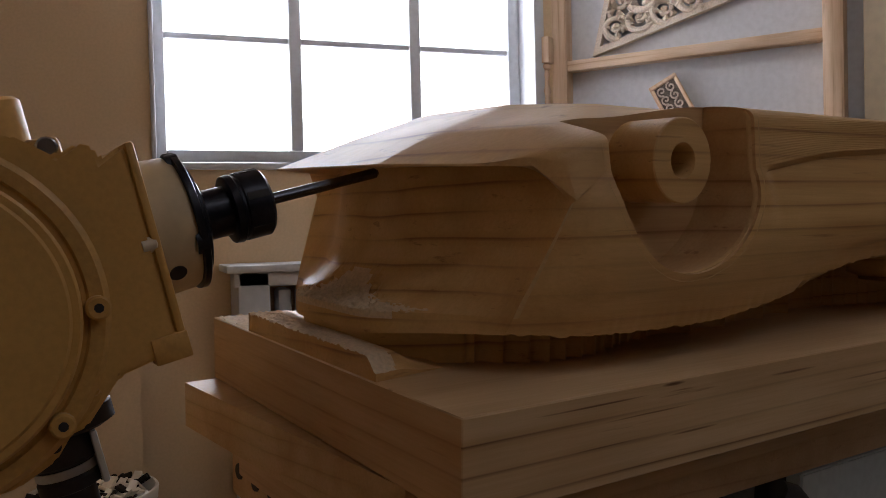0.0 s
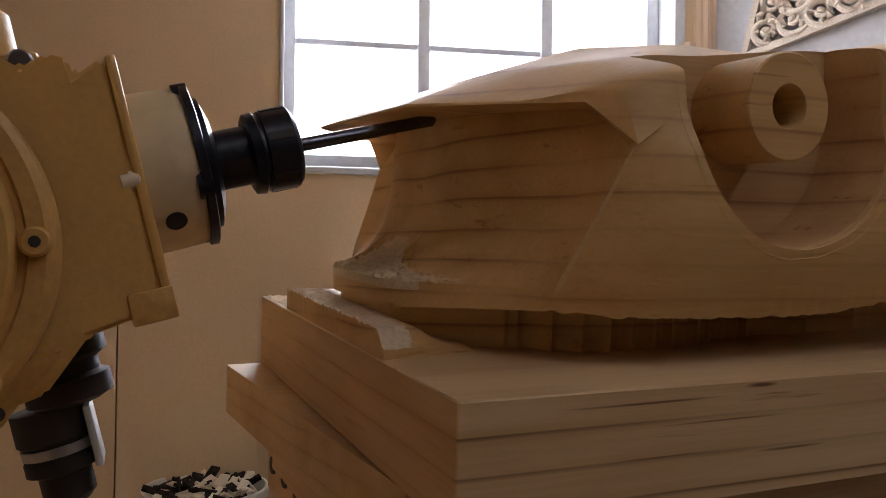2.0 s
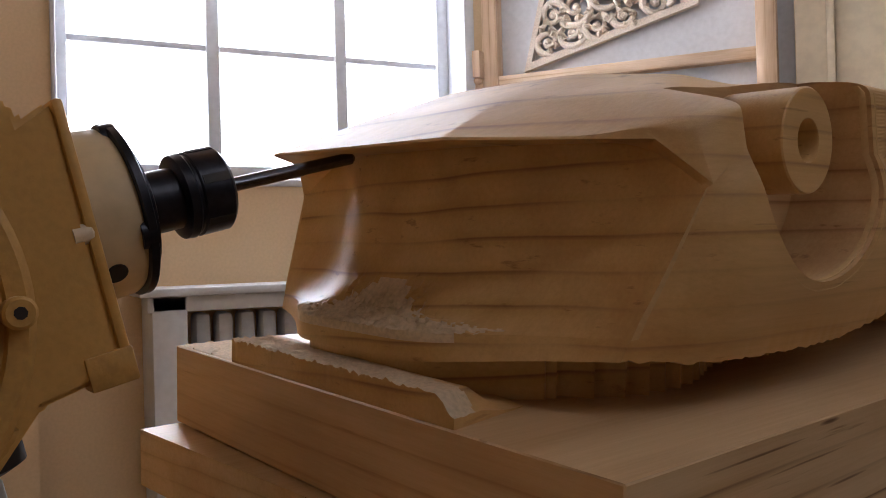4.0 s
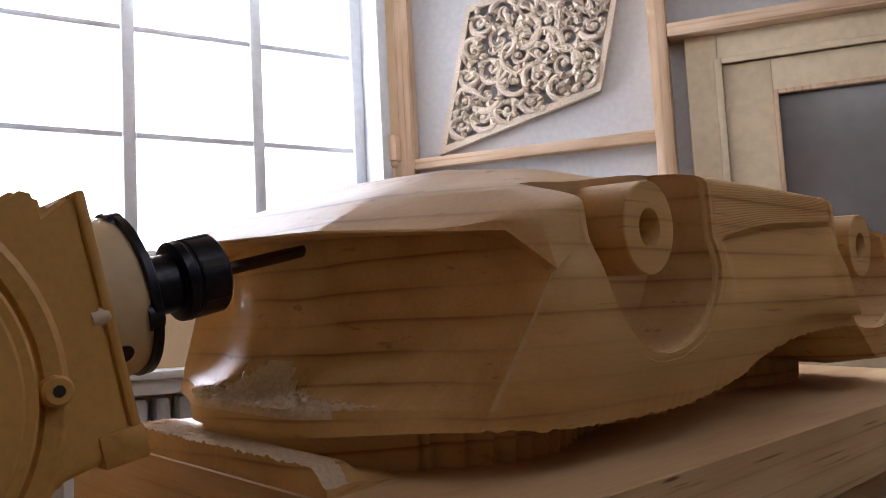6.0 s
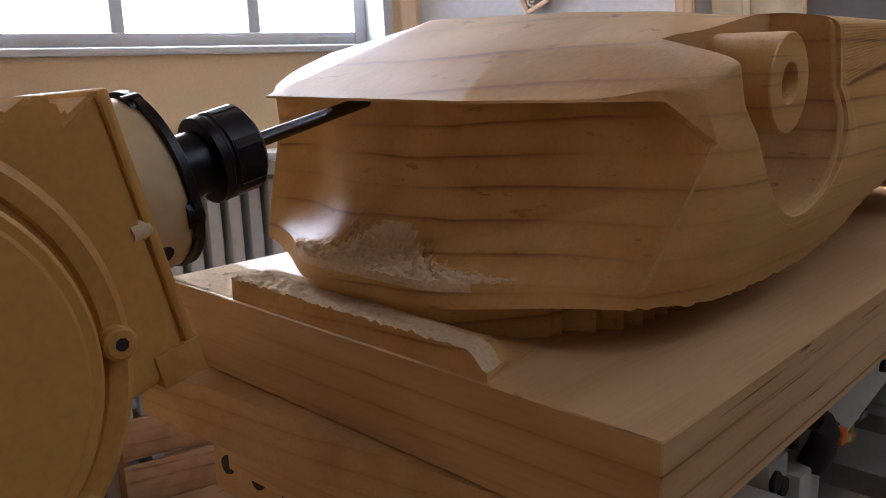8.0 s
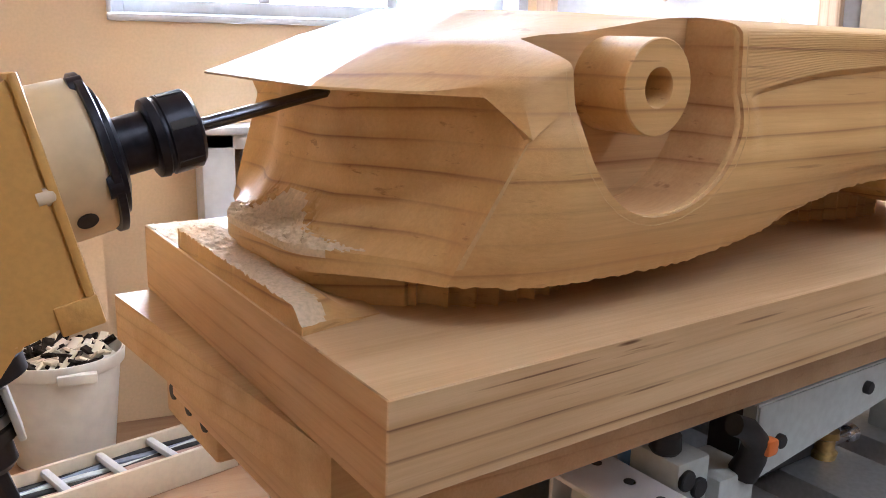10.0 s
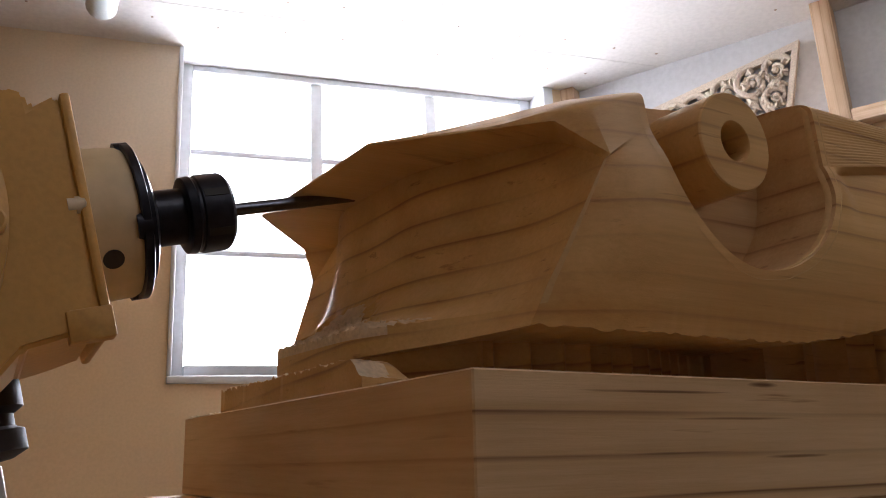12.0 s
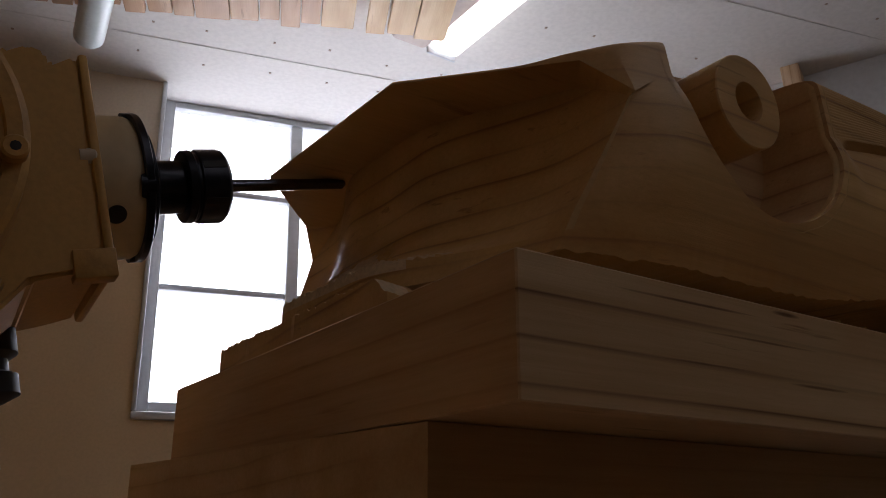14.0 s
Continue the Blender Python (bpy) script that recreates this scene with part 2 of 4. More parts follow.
def lathe(bm, prof, axis="x", n=40, centre=(0, 0, 0), m=None):
    """A closed turned body from (along, radius) pairs."""
    rings = []
    made = []
    for a, r in prof:
        ring = []
        for i in range(n):
            t = 2 * math.pi * i / n
            c, s = r * math.cos(t), r * math.sin(t)
            p = {"x": (a, c, s), "y": (c, a, s), "z": (c, s, a)}[axis]
            ring.append(bm.verts.new(Vector(p) + Vector(centre)))
        rings.append(ring)
        made += ring
    for A, B in zip(rings, rings[1:]):
        for i in range(n):
            bm.faces.new((A[i], A[(i + 1) % n], B[(i + 1) % n], B[i]))
    for ring in (rings[0], rings[-1]):
        bm.faces.new(ring)
    bmesh.ops.recalc_face_normals(bm, faces=list({f for v in made for f in v.link_faces}))
    if m is not None:
        bmesh.ops.transform(bm, matrix=m, verts=made)
    return bm


def tube(bm, pts, r, n=10, taper=None):
    """A round bar along a line of points."""
    pts = [Vector(p) for p in pts]
    rings = []
    up = Vector((0.13, 0.31, 0.94))
    for i, p in enumerate(pts):
        d = (pts[min(i + 1, len(pts) - 1)] - pts[max(i - 1, 0)]).normalized()
        a = d.cross(up)
        if a.length < 1e-3:
            a = d.cross(Vector((1, 0, 0)))
        a.normalize()
        b = d.cross(a)
        rr = r * (taper(i / max(1, len(pts) - 1)) if taper else 1.0)
        rings.append([bm.verts.new(p + rr * (math.cos(2 * math.pi * k / n) * a + math.sin(2 * math.pi * k / n) * b)) for k in range(n)])
    for A, B in zip(rings, rings[1:]):
        for k in range(n):
            bm.faces.new((A[k], A[(k + 1) % n], B[(k + 1) % n], B[k]))
    fs = [bm.faces.new(rings[0]), bm.faces.new(rings[-1])]
    bmesh.ops.recalc_face_normals(bm, faces=list({f for ring in rings for v in ring for f in v.link_faces}))
    return bm


def prism(bm, outline, z0, z1, m=None):
    """A flat outline (x, y) given thickness from z0 to z1."""
    lo = [bm.verts.new((x, y, z0)) for x, y in outline]
    hi = [bm.verts.new((x, y, z1)) for x, y in outline]
    k = len(outline)
    fs = [bm.faces.new(lo), bm.faces.new(hi)]
    for i in range(k):
        fs.append(bm.faces.new((lo[i], lo[(i + 1) % k], hi[(i + 1) % k], hi[i])))
    bmesh.ops.recalc_face_normals(bm, faces=fs)
    if m is not None:
        bmesh.ops.transform(bm, matrix=m, verts=lo + hi)
    return bm


# ---- the room ----
ZF, ZC = -0.78, 1.215
YW = 2.0                                   # face of the window wall
BASE = Matrix(((0.9716, -0.2363, 0.0099, 0), (0.2365, 0.9702, -0.0532, 0), (0.003, 0.054, 0.9985, 0), (0, 0, 0, 1)))
SIDE = Matrix(((0.616, 0.788, 0, 1.19), (-0.788, 0.616, 0, 2.0), (0, 0, 1, 0), (0, 0, 0, 1)))   # x along the slanted wall, -y into the room


def structure(name, bm, material, label, m=None, category="", sharp=35.0):
    ob = link_mesh(name, bm, material, sharp)
    if m is not None:
        ob.matrix_world = m
    return tagged(ob, label, category or name.split("_")[0], kind="structure")


structure("floor", boxes((-1.75, 2.7, -4.7, 2.4, ZF - 0.1, ZF)), FLOOR, "worn brown wooden workshop floor")
ceil = boxes((-1.75, 2.7, -4.7, 2.4, ZC, ZC + 0.1))
for y in (1.78, 1.16, 0.55):
    box(ceil, -1.5, 2.2, y, y + 0.05, ZC - 0.0012, ZC - 0.0004)
nails = random.Random(5)
n0 = len(ceil.faces)
for y in (1.86, 1.70, 1.40, 1.08):
    for i in range(22):
        x = -1.4 + i * 0.16 + nails.uniform(-0.02, 0.02)
        yy = y + nails.uniform(-0.012, 0.012)
        box(ceil, x, x + 0.006, yy, yy + 0.006, ZC - 0.002, ZC - 0.0002)
ceil.faces.ensure_lookup_table()
for f in ceil.faces[n0:]:
    f.material_index = 1
structure("ceiling", ceil, [CEILING, BROWNPIPE], "white painted plasterboard ceiling with taped seams and nail heads")
WX0, WX1, WZ0, WZ1 = -0.055, 1.09, 0.285, ZC
nw = boxes((-1.75, WX0, YW, YW + 0.3, ZF, 0.735), (WX1, 1.36, YW, YW + 0.3, ZF, ZC), (WX0, WX1, YW, YW + 0.3, ZF, WZ0))
lower_faces = len(nw.faces)
box(nw, -1.75, WX0, YW, YW + 0.3, 0.735, ZC)
# left wall faces above z 0.735 take the paler tone
nw.faces.ensure_lookup_table()
for f in nw.faces[lower_faces:]:
    f.material_index = 1
structure("wall_north", nw, [WALL, WALL_UP], "unseen cream wall set near to bounce light round the window")
structure("wall_east", boxes((0.0, 1.85, 0.0, 0.2, ZF, ZC)), WALL_COOL, "pale grey painted slanting wall with shelf", SIDE)
# added unseen walls close the room, far and dark to lower the fill
structure("wall_east_2", boxes((2.3, 2.5, -4.7, 0.7, ZF, ZC)), WALL_BACK, "unseen closing wall, dark brown to cut bounced light")
# unseen wall, moved close and kept cream to bounce light onto left-facing sides
structure("wall_west", boxes((-1.75, -1.55, -4.7, YW, ZF, ZC)), WALL, "unseen cream wall set near to bounce light")
structure("wall_south", boxes((-1.55, 2.3, -4.7, -4.5, ZF, ZC)), WALL_BACK, "unseen closing wall, dark brown to cut bounced light")

# the window
win = thing("window_1", pose(0, 0, 0), "white painted sash window of nine panes", "window", kind="structure")
FY0, FY1 = 2.095, 2.15
part("window_frame", boxes((WX0, -0.018, FY0, FY1, WZ0, WZ1), (1.022, WX1 - 0.03, FY0, FY1, WZ0, WZ1), (-0.018, 1.022, FY0, FY1, WZ0, 0.328), (-0.018, 1.022, FY0, FY1, ZC - 0.02, WZ1), bevel=0.004), WHITE, win)
part("window_reveal", boxes((WX1 - 0.03, WX1 + 0.004, YW - 0.012, FY1 + 0.03, WZ0, WZ1), bevel=0.004), WHITE, win)
part("window_sill", boxes((WX0 - 0.006, WX1 + 0.012, YW - 0.012, FY0, WZ0 - 0.020, WZ0), bevel=0.005), WHITE, win)
part("window_lining", boxes((WX0 - 0.006, WX0 + 0.006, YW - 0.010, FY0, WZ0, WZ1), bevel=0.003), WHITE, win)
for x in (0.345, 0.712):
    part("glazing_bar", boxes((x - 0.018, x + 0.018, FY0 + 0.006, FY1 - 0.006, 0.328, ZC - 0.02), bevel=0.005), WHITE, win)
COLS = [(-0.018, 0.327), (0.363, 0.694), (0.73, 1.022)]
for x0, x1 in COLS:
    for z in (0.645, 0.945):
        part("glazing_bar", boxes((x0, x1, FY0 + 0.010, FY1 - 0.010, z - 0.009, z + 0.009), bevel=0.004), WHITE, win)
    for z0, z1 in ((0.328, 0.636), (0.654, 0.936), (0.954, ZC - 0.02)):
        p = part("pane", boxes((x0, x1, FY0 + 0.026, FY0 + 0.029, z0, z1)), GLASS, win)
        p.visible_shadow = False

# low shelf and radiator under the window
rad = thing("radiator", pose(0, 0, 0), "white panel radiator under the window shelf", "radiator")
for i in range(12):
    x = 0.24 + i * 0.055
    part("fin", boxes((x, x + 0.038, YW - 0.10, YW - 0.03, -0.62, -0.055), bevel=0.012), WHITE, rad)
part("pipe", boxes((0.22, 0.92, YW - 0.08, YW - 0.05, -0.60, -0.57), bevel=0.01), WHITE, rad)
for x in (0.26, 0.85):
    part("foot", boxes((x, x + 0.03, YW - 0.09, YW - 0.03, ZF, -0.60)), WHITE, rad)
shelf = thing("radiator_shelf", pose(0, 0, 0), "white painted boxed shelf over the radiator", "shelf")
part("top", boxes((0.10, 1.15, YW - 0.19, YW, -0.008, 0.012), bevel=0.005), WHITE, shelf)
part("apron", boxes((0.12, 1.13, YW - 0.165, YW - 0.145, -0.045, -0.008), bevel=0.004), WHITE, shelf)
part("side", boxes((0.13, 0.21, YW - 0.165, YW, ZF, -0.008), bevel=0.004), WHITE, shelf)
part("side", boxes((1.05, 1.13, YW - 0.165, YW, ZF, -0.008), bevel=0.004), WHITE, shelf)


# leaning board with rounded corners
def rounded(x0, x1, y0, y1, r, n=6):
    out = []
    for cx, cy, a in ((x1 - r, y0 + r, -90), (x1 - r, y1 - r, 0), (x0 + r, y1 - r, 90), (x0 + r, y0 + r, 180)):
        for i in range(n + 1):
            t = radians(a + 90 * i / n)
            out.append((cx + r * math.cos(t), cy + r * math.sin(t)))
    return out


for x0, x1 in ((-1.25, -0.453), (-0.449, -0.108)):
    lb = link_mesh("leaning_board", prism(bmesh.new(), rounded(x0, x1, 0, 0.937, 0.045 if x1 > -0.2 else 0.003), 0, 0.018), WALL)
    lb.matrix_world = pose(0, YW - 0.055, ZF, 87.9, 0, 0)
    tagged(lb, "cream painted board leaning against the wall", "board", "boards leaning on the wall")

# ---- slanting wall: battens, shelf, carvings, glazed door ----
post = link_mesh("corner_post", boxes((-0.045, 0.008, -0.05, 0.0, ZF, ZC), bevel=0.003), LATH)
post.matrix_world = SIDE
tagged(post, "sawn pine post in the wall corner", "post")
bal = lathe(bmesh.new(), [(0.0, 0.008), (0.004, 0.014), (0.03, 0.011), (0.05, 0.016), (0.075, 0.009), (0.10, 0.013), (0.115, 0.0085), (0.12, 0.016), (0.128, 0.017), (0.135, 0.012)], "z", 20)
box(bal, -0.019, 0.019, -0.019, 0.019, 0.135, 0.215, 0.002)
baluster = link_mesh("turned_baluster", bal, LATH)
baluster.matrix_world = SIDE @ pose(-0.052, -0.072, 0.46)
tagged(baluster, "small turned pine baluster hanging on the post", "baluster")
sh = thing("wall_shelf", SIDE, "narrow pine batten shelf along the wall", "shelf")
part("board", boxes((0.008, 0.738, -0.045, 0.0, 0.568, 0.60), bevel=0.002), LATH_H, sh)
fr = thing("door_surround", SIDE, "pine stud frame round the door", "frame")
part("stud", boxes((0.738, 0.788, -0.09, 0.0, ZF, ZC), bevel=0.002), LATH, fr)
part("beam", boxes((0.79, 1.80, -0.09, 0.0, 0.845, 0.882), bevel=0.002), LATH_H, fr)
door = thing("door_1", SIDE, "cream painted door with a grey glazed panel", "door", kind="structure")
part("jamb", boxes((0.83, 0.915, -0.045, 0.0, ZF, 0.845), (0.915, 1.75, -0.045, 0.0, 0.765, 0.845), bevel=0.003), DOORWOOD, door)
part("architrave", boxes((0.905, 0.925, -0.055, -0.045, ZF, 0.775), (0.925, 1.75, -0.055, -0.045, 0.757, 0.775), bevel=0.003), DOORWOOD, door)
part("leaf", boxes((0.925, 1.05, -0.038, -0.002, ZF + 0.01, 0.757), (1.05, 1.65, -0.038, -0.002, 0.668, 0.757), (1.05, 1.65, -0.038, -0.002, ZF + 0.01, 0.165), (1.56, 1.65, -0.038, -0.002, 0.165, 0.668), bevel=0.003), DOORWOOD, door)
part("bead", boxes((1.05, 1.062, -0.046, -0.03, 0.165, 0.668), (1.062, 1.56, -0.046, -0.03, 0.656, 0.668), (1.062, 1.56, -0.046, -0.03, 0.165, 0.177), bevel=0.002), LATH, door)
part("pane", boxes((1.062, 1.56, -0.022, -0.014, 0.177, 0.656)), DARKGLASS, door)
dado = thing("wall_ledge", SIDE, "white painted ledge board under the door glass", "ledge")
part("board", boxes((1.10, 1.85, -0.20, -0.05, 0.055, 0.075), bevel=0.004), WHITE, dado)


def spiral(cx, cy, r, turns, a0, hand, depth, n=22):
    pts = []
    for i in range(n + 1):
        f = i / n
        t = a0 + hand * turns * 2 * math.pi * f
        rr = r * (1 - 0.80 * f)
        pts.append((cx + rr * math.cos(t), cy + rr * math.sin(t), depth + 0.006 * math.sin(3 * math.pi * f)))
    return pts


def carved_panel():
    """Pierced scrollwork inside a flat rim, all in the plane of the panel."""
    BL, BR, TR, TL = Vector((0.085, 0.607)), Vector((0.588, 0.738)), Vector((0.690, 1.15)), Vector((0.196, 1.06))
    root = thing("scroll_carving", SIDE, "pale pierced limewood panel carved with acanthus scrolls", "carving")
    up = Matrix(((1, 0, 0, 0), (0, 0, -1, -0.006), (0, 1, 0, 0), (0, 0, 0, 1)))

    def at(u, v):
        return (BL * (1 - u) + BR * u) * (1 - v) + (TL * (1 - u) + TR * u) * v
    outer = [at(0, 0), at(1, 0), at(1, 1), at(0, 1)]
    inner = [at(0.035, 0.05), at(0.965, 0.05), at(0.965, 0.95), at(0.035, 0.95)]
    for i in range(4):
        j = (i + 1) % 4
        bm = prism(bmesh.new(), [outer[i], outer[j], inner[j], inner[i]], 0, 0.022, up)
        part("rim", bm, CARVED, root)
    rnd = random.Random(5)
    scr = bmesh.new()
    leaf = bmesh.new()
    nu, nv = 6, 5

    def inside(p, gap):
        for i in range(4):
            o, q = outer[i], outer[(i + 1) % 4]
            d = (q - o).normalized()
            if d.x * (p.y - o.y) - d.y * (p.x - o.x) < gap:
                return False
        return True
    for i in range(nu):
        for j in range(nv):
            u, v = (i + 0.5 + rnd.uniform(-0.10, 0.10)) / nu, (j + 0.5 + rnd.uniform(-0.10, 0.10)) / nv
            c = at(0.03 + 0.94 * u, 0.05 + 0.90 * v)
            hand = 1 if i < nu // 2 else -1
            hand *= 1 if j % 2 else -1
            a0 = rnd.uniform(0, 6.28)
            r = 0.052 * rnd.uniform(0.85, 1.15)
            while r > 0.015 and not all(inside(c + Vector((math.cos(k), math.sin(k))) * r, 0.010) for k in range(7)):
                r *= 0.92
            if r < 0.02:
                continue
            tube(scr, spiral(c.x, c.y, r, 1.3, a0, hand, 0.013), 0.0110, 9, lambda f: 1.0 - 0.5 * f)
            lathe(scr, [(0.0, 0.005), (0.008, 0.012), (0.018, 0.011), (0.024, 0.004)], "z", 12, (c.x, c.y, 0))
            for k in range(7):
                t = a0 + hand * (k * 0.9 + rnd.uniform(-0.2, 0.2))
                d = Vector((math.cos(t), math.sin(t)))
                s = c + d * r * (0.95 if k % 2 else 0.75)
                e = c + (d * 1.0 + Vector((-d.y, d.x)) * 0.6 * hand) * r * (rnd.uniform(1.15, 1.45) if k % 2 else 0.62)
                if not inside(e, 0.008):
                    continue
                mid = (s + e) / 2 + Vector((d.y, -d.x)) * 0.008 * hand
                tube(leaf, [(s.x, s.y, 0.008), (mid.x, mid.y, 0.019), (e.x, e.y, 0.010)], 0.0115, 8, lambda f: 0.5 + 0.75 * math.sin(math.pi * min(1, f + 0.15)) - 0.35 * f)
    for bm, name in ((scr, "scrollwork"), (leaf, "leafwork")):
        bmesh.ops.transform(bm, matrix=up, verts=bm.verts)
        for v in bm.verts:
            v.co.y = min(v.co.y, -0.001)
        tagged(part(name, bm, CARVED, root), kind="stuff")


carved_panel()

sm = thing("small_carved_plaque", SIDE @ pose(0.333, -0.016, 0.435, 0, -27, 0), "small dark carved plaque hung askew on the wall", "carving")
part("rim", boxes((-0.044, 0.044, -0.012, 0.0, -0.085, -0.073), (-0.044, 0.044, -0.012, 0.0, 0.073, 0.085), (-0.044, -0.033, -0.012, 0.0, -0.073, 0.073), (0.033, 0.044, -0.012, 0.0, -0.073, 0.073), bevel=0.002), LATH, sm)
part("backing", boxes((-0.033, 0.033, -0.004, 0.0, -0.073, 0.073)), CARVED_DARK, sm)
orn = bmesh.new()
for k in range(5):
    for h in (-1, 1):
        tube(orn, [(p[0], -0.006 - p[2] * 0.2, p[1]) for p in spiral(h * 0.015, -0.056 + k * 0.028, 0.015, 1.2, 1.57 * h, h, 0.01, 12)], 0.0028, 6)
part("ornament", orn, CARVED, sm)
kb = lathe(bmesh.new(), [(0.0, 0.012), (-0.03, 0.012), (-0.034, 0.021), (-0.05, 0.024), (-0.062, 0.016), (-0.066, 0.006)], "y", 20)
knob_peg = link_mesh("wall_peg", kb, LATH)
knob_peg.matrix_world = SIDE @ pose(0.644, 0.0, 0.262)
tagged(knob_peg, "turned wooden peg on the wall", "peg")

# ---- ceiling: stored boards, lamps ----
RACK = pose(0, 0, 0, 0, 0, -11)                # the boards lie askew to the walls
rack = random.Random(11)
x = -0.98
while x < 0.235:
    w = rack.choice((0.046, 0.055, 0.066, 0.080))
    if 0.000 < x < 0.05:
        w = 0.036
    if 0.045 < x < 0.09:
        x += 0.028
    end = 1.568 + 0.02 * x + rack.uniform(-0.012, 0.012)
    pale = x > -0.02
    z = 1.172 + rack.uniform(-0.004, 0.004)
    ob = link_mesh("stored_board", boxes((x, x + w, 0.1, end, z, z + 0.022), bevel=0.002), BOARD_PALE if pale else BOARD)
    ob.matrix_world = RACK
    tagged(ob, "pale pine board stored under the ceiling" if pale else "reddish brown board stored under the ceiling", "board", "boards stored under the ceiling")
    x += w + rack.choice((0.003, 0.004, 0.008))
for y in (0.3, 0.95):
    bt = thing("ceiling_rack", RACK @ pose(0, y, 0), "pine batten rack fixed under the ceiling", "rack", "ceiling racks")
    part("batten", boxes((-1.0, 0.42, -0.015, 0.015, 1.143, 1.1665), bevel=0.002), LATH_H, bt)
    for xx in (-0.99, 0.39):
        part("hanger", boxes((xx, xx + 0.022, -0.012, 0.012, 1.1665, ZC)), LATH, bt)

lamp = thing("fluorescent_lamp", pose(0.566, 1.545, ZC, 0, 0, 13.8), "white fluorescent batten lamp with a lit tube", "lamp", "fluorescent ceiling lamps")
# the length beyond the view is added, to light the front faces
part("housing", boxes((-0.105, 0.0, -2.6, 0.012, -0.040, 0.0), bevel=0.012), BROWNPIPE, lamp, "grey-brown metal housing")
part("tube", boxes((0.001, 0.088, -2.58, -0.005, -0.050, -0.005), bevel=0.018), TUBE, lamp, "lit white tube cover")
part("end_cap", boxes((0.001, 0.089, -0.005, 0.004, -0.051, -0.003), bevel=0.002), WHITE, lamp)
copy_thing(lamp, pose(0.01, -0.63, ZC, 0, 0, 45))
pend = thing("pendant_lamp", pose(-0.232, 1.53, 1.12, 0, 0, 6), "pale opal tube lamp hung on two thin cords", "lamp")
part("shade", lathe(bmesh.new(), [(-0.16, 0.030), (-0.155, 0.036), (0.15, 0.036), (0.155, 0.030)], "y", 28), OPAL, pend)
for yy in (-0.14, 0.05):
    part("cord", tube(bmesh.new(), [(0.0, yy, 0.034), (0.004, yy - 0.01, 0.09), (0.0, yy, ZC - 1.12)], 0.002, 6), WHITE, pend)

# ---- the workpiece: a long carved form with an undercut rim, on its base ----
YC, XC = 0.19, 0.36            # its two planes of symmetry
FRONT_N, NOSE_N, CUT_N, TURN_N = 170, 44, 72, 26


def smooth01(f):
    f = min(1.0, max(0.0, f))
    return f * f * (3 - 2 * f)


def level(xn, yk, xk, y2, xf, yf, zn, zk, zf, rise=0.0, r0=0.20, r1=0.36, hold=0.0, bow=0.0, ease=0, dent=0.0, through_corner=0, skew=1.4):
    """A quarter of the outline at one height: nose end, slanting cut, then the long side up to the middle."""
    pts = []
    for i in range(NOSE_N):
        pts.append(Vector((xn, YC + (yk - YC) * i / NOSE_N, zn)))
    for i in range(CUT_N):
        f = i / CUT_N
        b = bow * math.sin(math.pi * f ** skew)
        g = max(0.0, (f - hold) / (1 - hold))
        pts.append(Vector((xn + (xk - xn) * f + b * 0.8, yk + (y2 - yk) * f + b * 0.6, zn + (zk - zn) * g)))
    for i in range(TURN_N):
        f = i / TURN_N
        pts.append(Vector((xk + (xf - xk) * f, y2 + (yf - y2) * f, zk + (zf - zk) * f)))
    for i in range(FRONT_N + 1):
        x = xf + (XC - xf) * i / FRONT_N
        pts.append(Vector((x, yf + dent * smooth01((x - 0.260) / 0.02), zf + rise * smooth01((x - r0) / (r1 - r0)))))
    k = NOSE_N + CUT_N
    for _ in range(ease):
        old = [p.copy() for p in pts]
        for i in range(1, k - 1):
            pts[i] = (old[i - 1] + old[i] * 2 + old[i + 1]) / 4
        pts[0].z = pts[1].z
        for i in range(k + 1, k + TURN_N + 16):
            pts[i] = (old[i - 1] + old[i] * 2 + old[i + 1]) / 4
    for _ in range(through_corner):
        old = [p.copy() for p in pts]
        for i in range(NOSE_N + CUT_N // 2, k + TURN_N + 30):
            pts[i] = (old[i - 1] + old[i] * 2 + old[i + 1]) / 4
    return pts


